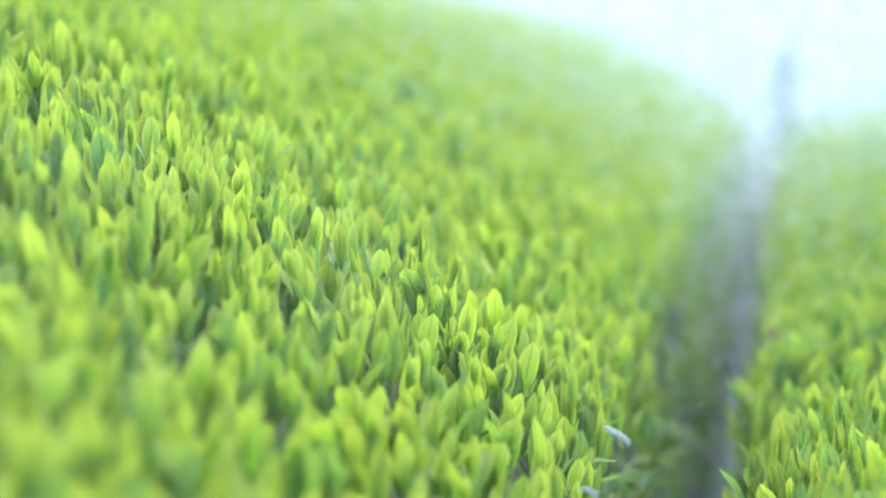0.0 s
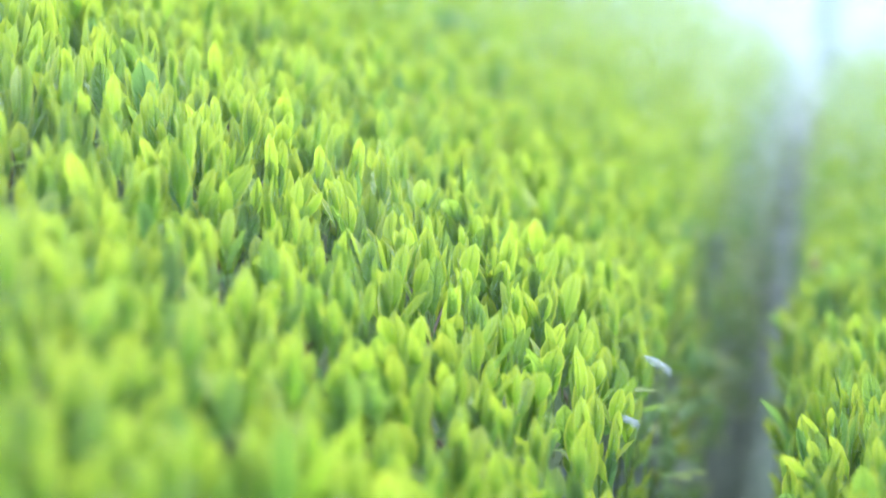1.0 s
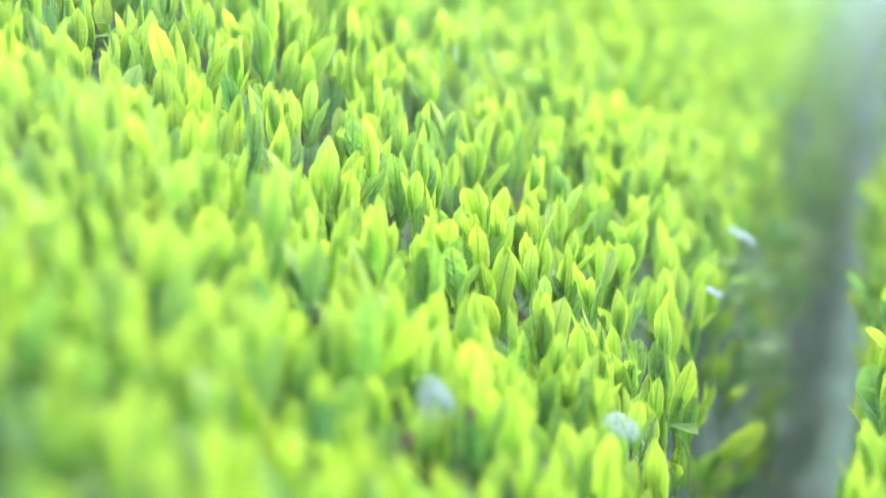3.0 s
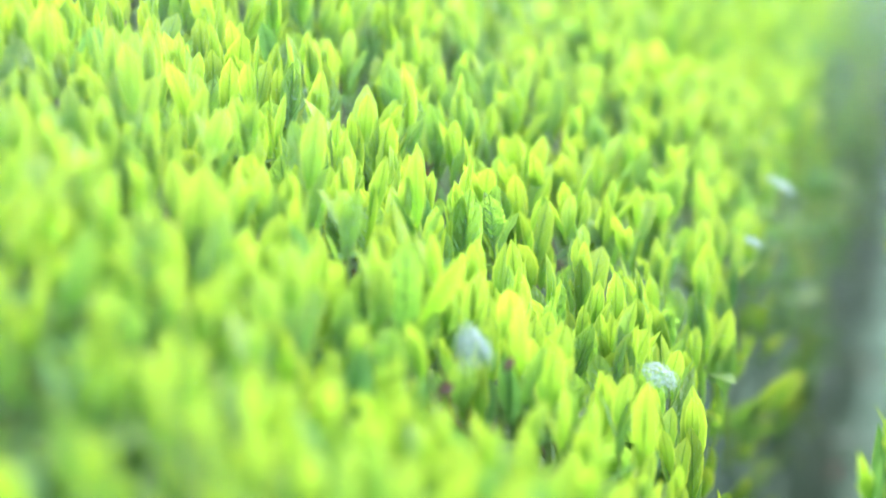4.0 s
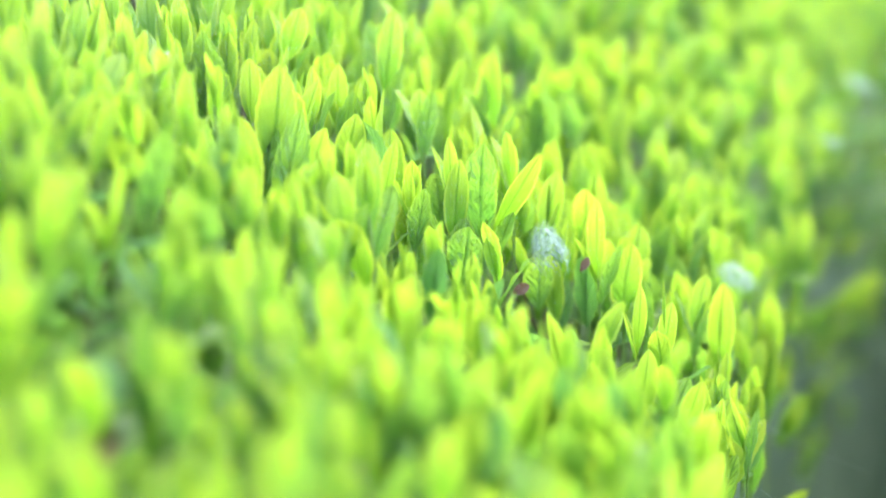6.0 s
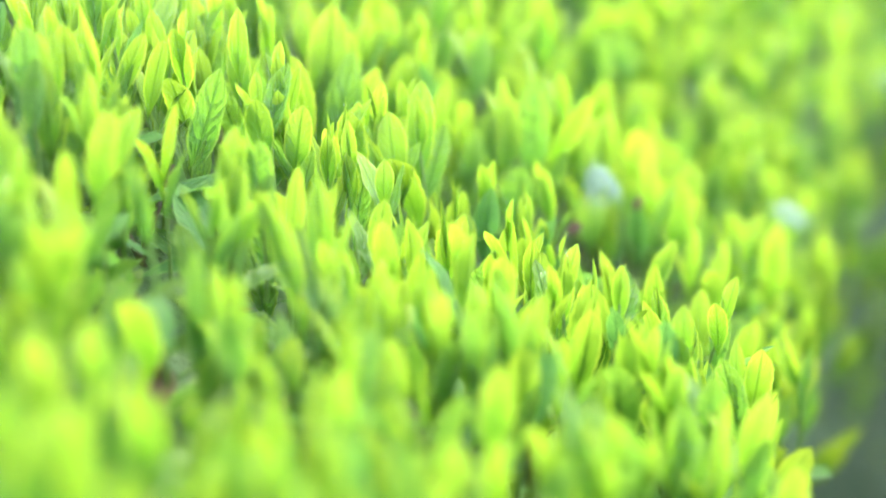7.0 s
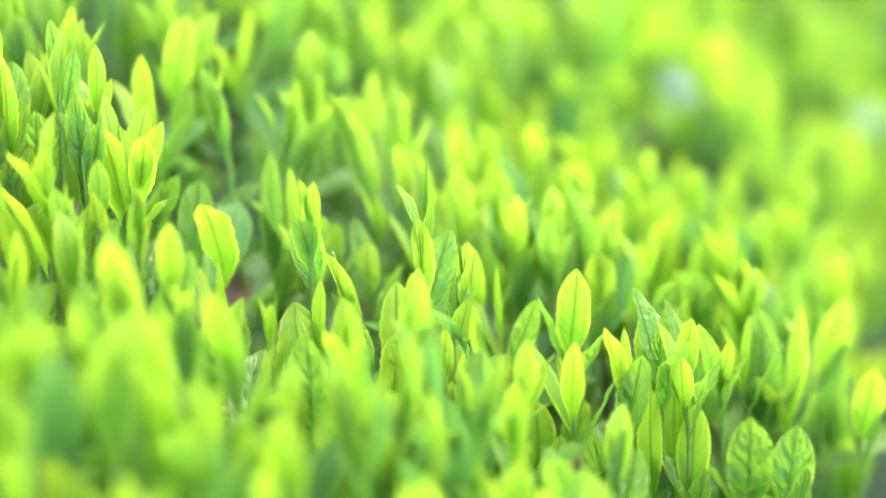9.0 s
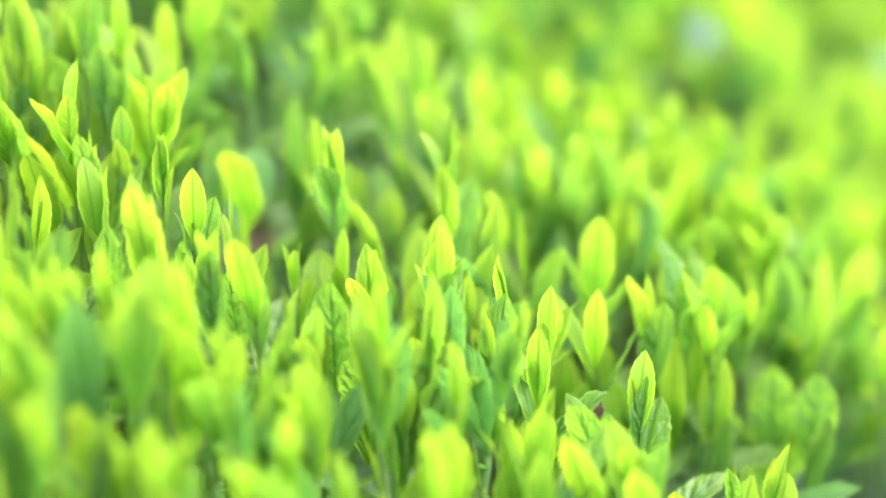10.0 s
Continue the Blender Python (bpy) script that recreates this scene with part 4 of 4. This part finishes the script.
def build_right_hedge():
    r = np.random.default_rng(8)
    hedge = tagged(new("tea_hedge"), "lower clipped tea hedge with fresh green shoots along the path", "tea hedge", "tea rows")
    hedge.location = (0.9, 5, 0)
    home = Matrix.Translation((-0.9, -5, 0))
    part("core", hedge_core(right_edge, 1.9, right_top, -1.0, END, -1), hedge, "hollow twig-coloured body that blocks light inside the hedge", home)
    p = scatter(-0.12, 1.9, -1.0, END, 1050, r)
    p = p[p[:, 0] > right_edge(p[:, 1]) + 0.005]
    p = p[r.random(len(p)) < 1.0 / vigour(p[:, 1]) ** 1.5]
    z = zones(p)
    d = np.hypot(p[:, 0], p[:, 1])
    far = p[(z == 3)]
    single = (p[:, 0] < 0.07) & (p[:, 1] > 1.95) & (p[:, 1] < 2.5) & (z < 3)
    leaf_objects(hedge, p[single], right_top, r)
    spots = [(FINE, p[(z < 3) & (d > 1.7) & (d < 2.6) & ~single], 1.0), (MIDDLE, p[(z < 3) & (d >= 2.6) & (d < 3.6)], 1.0), (COARSE, p[(z < 3) & ((d >= 3.6) | (d <= 1.7))], 1.0), (COARSE, thin(far[far[:, 0] < 0.8], 0.25, r), 1.45), (COARSE, thin(far[far[:, 0] >= 0.8], 0.22, r), 1.7)]
    sets, bases, tips = grown(spots, right_top, r)
    for y0, y1, c, tm in ((1.6, 2.9, 130, FINE), (2.9, 4.5, 170, MIDDLE), (4.5, 9.0, 350, COARSE), (9.0, END, 300, COARSE)):
        s, b, t = flank(right_edge, -1, y0, y1, c, tm, r, 0.0, 0.5, right_top)
        sets.append(s)
        if tm is not COARSE:
            bases.append(b - (-0.04, 0, 0.03))
            tips.append(t)
    V, F, U, M = merge(sets)
    part("foliage", quads("foliage", V, F, U, LEAVES, M), hedge, "dense young tea shoots", home, "stuff")
    q = scatter(-0.1, 1.9, -0.9, END, 300, r)
    q = q[q[:, 0] > right_edge(q[:, 1]) + 0.02]
    rest = scatter(-0.1, 1.9, -0.9, END, 330, r)
    rest = rest[rest[:, 0] > right_edge(rest[:, 1]) + 0.03]
    V, F, U, M = merge([under(q, right_top, COARSE, r), between(rest, right_top, COARSE, r)])
    part("old_foliage", quads("old_foliage", V, F, U, LEAVES, M), hedge, "dark green older leaves below the shoots", home, "stuff")
    V, F = stems(np.concatenate(bases), np.concatenate(tips))
    part("stem_layer", quads("stem_layer", V, F, mats=[STEM]), hedge, "", home, "stuff")
    dry = pose(-0.02, 3.4, 0.63, -20, 25, 30) @ Matrix.Diagonal((0.02, 0.02, 0.045, 1))
    part("leaf", quads("leaf", FINE[2][0], FINE[2][1], FINE[2][2], [DEAD]), hedge, "withered pinkish-brown leaf", home @ dry)
    for i in range(26):
        y = 1.8 + i * 0.2 + r.uniform(-0.06, 0.06)
        e = float(right_edge(np.array(y)))
        zt = float(right_top(np.array(e), np.array(y))) - 0.08
        foot = Vector((e + r.uniform(0.25, 0.38), y + r.uniform(-0.15, 0.15), 0.0))
        tip = Vector((e + r.uniform(0.07, 0.14), y, zt - r.uniform(0.04, 0.12)))
        mid = foot.lerp(tip, 0.5) + Vector((r.uniform(0.0, 0.08), r.normal(0, 0.04), 0))
        V, F = tubes([[foot, mid, tip]], [(0.011, 0.007, 0.003)], 7)
        part("branch", quads("branch", V, F, mats=[LICHEN]), hedge, "grey-brown woody branch", home)


# ---------------------------------------------------------------- small things
def build_post():
    V, F = tubes([[(0, 0, -0.1), (0.01, 0, 0.4), (0, 0.01, 0.9), (0.005, 0, 1.18), (0.005, 0, 1.22), (0.005, 0, 1.225)]], [(0.052, 0.05, 0.048, 0.047, 0.035, 0.001)], 14)
    post = new("wooden_post", quads("wooden_post", V, F, mats=[POST]))
    post.location = (-0.008, 11.0, -0.17)
    tagged(post, "weathered grey-green wooden post at the end of the path", "post")


def build_web(place, wide, tall, lean, label, seed):
    """Dewy silk spun between shoots: a torn, crumpled sheet and a loose tangle of threads that run down from it."""
    r = np.random.default_rng(seed)
    V, F = [], []
    m, k = 36, 12
    crest = r.uniform(0, 6.283, 4)

    def spot(a, w, g=1.0):
        fold = 1 + 0.10 * math.sin(w * 2 + crest[0]) + 0.12 * math.sin(w * 5 + crest[1] + a * 2) + 0.07 * math.sin(w * 11 + crest[2])
        x, y = math.sin(a) * math.cos(w) * wide / 2 * fold * g, math.sin(a) * math.sin(w) * wide / 2 * fold * g
        z = (math.cos(a) + 0.2) * tall * 0.8 * (1 + 0.15 * math.sin(w + crest[3])) * g
        return (x + 0.06 * wide * math.sin(z * 900 + crest[1]), y, z)

    for i in range(k + 1):
        for j in range(m):
            V.append(spot(0.03 + 1.75 * i / k, 2 * math.pi * j / m, 1 + r.normal(0, 0.035)))
    hem = k * (0.72 + 0.2 * np.sin(np.arange(m) * 0.9 + crest[0]) + 0.15 * r.standard_normal(m))
    for i in range(k):
        for j in range(m):
            q = (j + 1) % m
            if i < hem[j] and r.random() > 0.10:
                F.append((i * m + j, i * m + q, (i + 1) * m + q, (i + 1) * m + j))
    sheet = len(F)
    paths, radii = [], []
    for n in range(190):
        w = r.uniform(0, 6.283)
        a0 = r.uniform(0.0, 1.0)
        a1 = a0 + r.uniform(0.3, 1.3)
        out = 1 + abs(r.normal(0, 0.14))
        turn = r.normal(0, 0.5)
        paths.append([spot(a0 + (a1 - a0) * i / 5, w + turn * i / 5, out + r.normal(0, 0.02)) for i in range(6)])
        radii.append([0.0001] * 6)
    tv, tf = tubes(paths, radii, 3)
    V = np.concatenate([np.array(V), tv])
    F = np.concatenate([np.array(F), tf + (k + 1) * m])
    ob = new("spider_web", quads("spider_web", V, F, mats=[VEIL, SILK], index=np.arange(len(F)) >= sheet))
    ob.matrix_world = pose(*place, *lean)
    tagged(ob, label, "spider web", "webs in the hedge")


def build_thread(a, b, sag, label):
    a, b = Vector(a), Vector(b)
    pts = [a.lerp(b, i / 12) - Vector((0, 0, sag * math.sin(math.pi * i / 12))) for i in range(13)]
    V, F = tubes([pts], [[0.00009] * 13], 5)
    tagged(new("spider_thread", quads("spider_thread", V, F, mats=[SILK])), label, "spider thread", "spider threads")


def build_fallen_twig():
    V, F = tubes([[(-0.215, 3.66, 0.03), (-0.16, 3.69, 0.022), (-0.10, 3.67, 0.02), (-0.055, 3.70, 0.03)], [(-0.15, 3.69, 0.022), (-0.13, 3.73, 0.03), (-0.125, 3.77, 0.03)]],
                 [(0.0025, 0.0036, 0.003, 0.0016), (0.0022, 0.0018, 0.0012)], 7)
    tagged(new("fallen_twig", quads("fallen_twig", V, F, mats=[BLEACHED])), "pale bare twig fallen across the soil of the path", "twig")


def mist_material():
    m = Nodes("water_droplets")
    a = m.add("ShaderNodeBsdfDiffuse", Color=(0.74, 0.91, 0.79, 1))
    b = m.add("ShaderNodeBsdfTranslucent", Color=(0.74, 0.91, 0.79, 1))
    mix = m.add("ShaderNodeMixShader", Fac=0.5)
    m.t.links.new(a.outputs[0], mix.inputs[1])
    m.t.links.new(b.outputs[0], mix.inputs[2])
    m.t.links.new(mix.outputs[0], m.out.inputs[0])
    return m.mat


MIST_FROM, MIST, LENS_VEIL = 2.8, 0.105, 0.085


def in_air(x, y, z):
    return np.where(x < left_edge(y), z > left_top(x, y) + 0.02, np.where(x > right_edge(y), z > right_top(x, y) + 0.02, z > 0.08 - fall(y)))


def build_mist():
    """Floating clots of droplets over the far rows and the path, finer and sparser where the mist begins, and a veil of
    clots added close before the lens, thicker upwards, to lighten the dark parts.
    """
    r = np.random.default_rng(21)
    n = 1500000
    p = np.stack([r.uniform(-2.3, 1.3, n), MIST_FROM + (16.5 - MIST_FROM) * r.random(n) ** 1.6, r.uniform(0.05, 2.3, n)], -1)
    x, y, z = p.T
    size = np.interp(y, [MIST_FROM, 4.5, 9.0], [0.0020, 0.0042, 0.0105])
    along = (y - MIST_FROM) / (16.5 - MIST_FROM)
    given = n / (3.6 * 2.25) / (16.5 - MIST_FROM) / 1.6 * np.maximum(along, 1e-6) ** (1 / 1.6 - 1)
    wanted = MIST * np.clip((y - MIST_FROM) / 2.5 + 0.1, 0, 1) / (0.6 * size ** 2)
    wanted = wanted * np.where((x > left_edge(y)) & (x < right_edge(y)) & (z < 0.6 - fall(y)), 0.5, 1)  # thinner between the rows
    keep = in_air(x, y, z) & (r.random(n) < wanted / given)
    p, size = p[keep], size[keep]
    low, high = np.array((-0.36, 0.24, 0.70)), np.array((0.12, 0.62, 1.22))
    lens_veil = low + (high - low) * r.random((int(LENS_VEIL * np.prod(high - low) / (0.6 * 0.0015 ** 2)), 3))
    lens_veil = lens_veil[in_air(*lens_veil.T) & (r.random(len(lens_veil)) < (lens_veil[:, 2] - 0.965) / 0.09)]
    p, size = np.concatenate([p, lens_veil]), np.concatenate([size, np.full(len(lens_veil), 0.0015)])
    k = len(p)
    tet = np.array([(1, 1, 1), (1, -1, -1), (-1, 1, -1), (-1, -1, 1)]) * 0.36
    spin = turn_z(r.uniform(0, 6.283, k)) @ lean_y(r.uniform(0, 3.14, k))
    V = (np.einsum("nij,vj->nvi", spin, tet) * size[:, None, None] + p[:, None, :]).reshape(-1, 3)
    # each clot is two crossed leaves of a tetrahedron's four corners
    f = np.array([(0, 1, 2, 3), (0, 2, 1, 3)])
    F = (f[None] + (np.arange(k) * 4)[:, None, None]).reshape(-1, 4)
    tagged(new("mist", quads("mist", V, F, mats=[mist_material()], smooth=False)), "thin white morning mist drifting over the tea rows, with a veil added before the lens", "mist", kind="stuff")


def build_backdrop():
    """A glowing sheet far beyond the ends of the rows, with mist painted into its colour, that closes the view."""
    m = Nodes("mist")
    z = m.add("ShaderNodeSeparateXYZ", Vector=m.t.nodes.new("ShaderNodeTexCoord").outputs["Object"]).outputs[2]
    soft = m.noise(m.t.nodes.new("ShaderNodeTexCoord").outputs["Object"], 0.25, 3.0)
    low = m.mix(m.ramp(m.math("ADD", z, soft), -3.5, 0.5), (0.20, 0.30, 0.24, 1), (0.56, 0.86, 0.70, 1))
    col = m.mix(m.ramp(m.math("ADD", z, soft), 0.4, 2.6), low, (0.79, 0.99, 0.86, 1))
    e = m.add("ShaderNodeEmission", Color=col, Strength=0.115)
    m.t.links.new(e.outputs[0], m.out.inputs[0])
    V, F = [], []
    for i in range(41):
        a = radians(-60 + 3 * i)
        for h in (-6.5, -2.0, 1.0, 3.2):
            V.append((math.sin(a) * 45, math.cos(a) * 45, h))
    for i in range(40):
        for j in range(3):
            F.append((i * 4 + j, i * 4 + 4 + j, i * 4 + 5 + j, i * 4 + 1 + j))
    tagged(new("backdrop", quads("backdrop", np.array(V), np.array(F), mats=[m.mat])), "glowing backdrop painted as pale white-green morning mist beyond the field", "mist", kind="structure")


build_backdrop()
build_mist()
build_ground()
build_left_hedge()
build_right_hedge()
build_post()
build_web((-0.319, 1.516, 0.698), 0.0220, 0.0245, (8, -10, 0), "pale fuzzy spider web dome among the young shoots", 1)
build_web((-0.216, 1.717, 0.640), 0.0270, 0.0060, (20, 28, 0), "flat white spider web draped over a leaf at the hedge's edge", 2)
build_web((-0.170, 2.340, 0.682), 0.0300, 0.0070, (10, 30, 30), "pale dewy spider web on the hedge's side", 3)
build_web((-0.182, 2.152, 0.660), 0.0160, 0.0050, (0, 35, 0), "small pale spider web on the hedge's side", 4)
build_web((-0.200, 3.200, 0.372), 0.0520, 0.0100, (50, 25, 0), "torn pale spider web on the shaded side of the hedge", 5)
build_web((-0.185, 3.500, 0.170), 0.0420, 0.0090, (40, 20, 0), "torn pale spider web low on the hedge's side", 6)
build_fallen_twig()
build_thread((-0.170, 1.930, 0.660), (0.030, 1.950, 0.600), 0.012, "single fine spider thread strung across the path")
build_thread((-0.409, 1.054, 0.783), (-0.369, 1.044, 0.768), 0.002, "fine spider thread between two tea shoots")
build_thread((-0.376, 1.056, 0.765), (-0.356, 1.040, 0.739), 0.002, "fine spider thread between two tea shoots")
build_thread((-0.304, 1.056, 0.695), (-0.268, 1.046, 0.685), 0.002, "fine spider thread between two tea shoots")
build_thread((-0.405, 1.054, 0.779), (-0.377, 1.045, 0.785), 0.002, "fine spider thread between two tea shoots")
build_thread((-0.301, 1.057, 0.695), (-0.291, 1.049, 0.723), 0.002, "fine spider thread between two tea shoots")
build_thread((-0.191, 1.547, 0.589), (-0.101, 1.638, 0.516), 0.003, "single fine spider thread hanging from the hedge over the path")
build_thread((-0.165, 1.470, 0.559), (-0.089, 1.545, 0.482), 0.003, "single fine spider thread hanging from the hedge over the path")
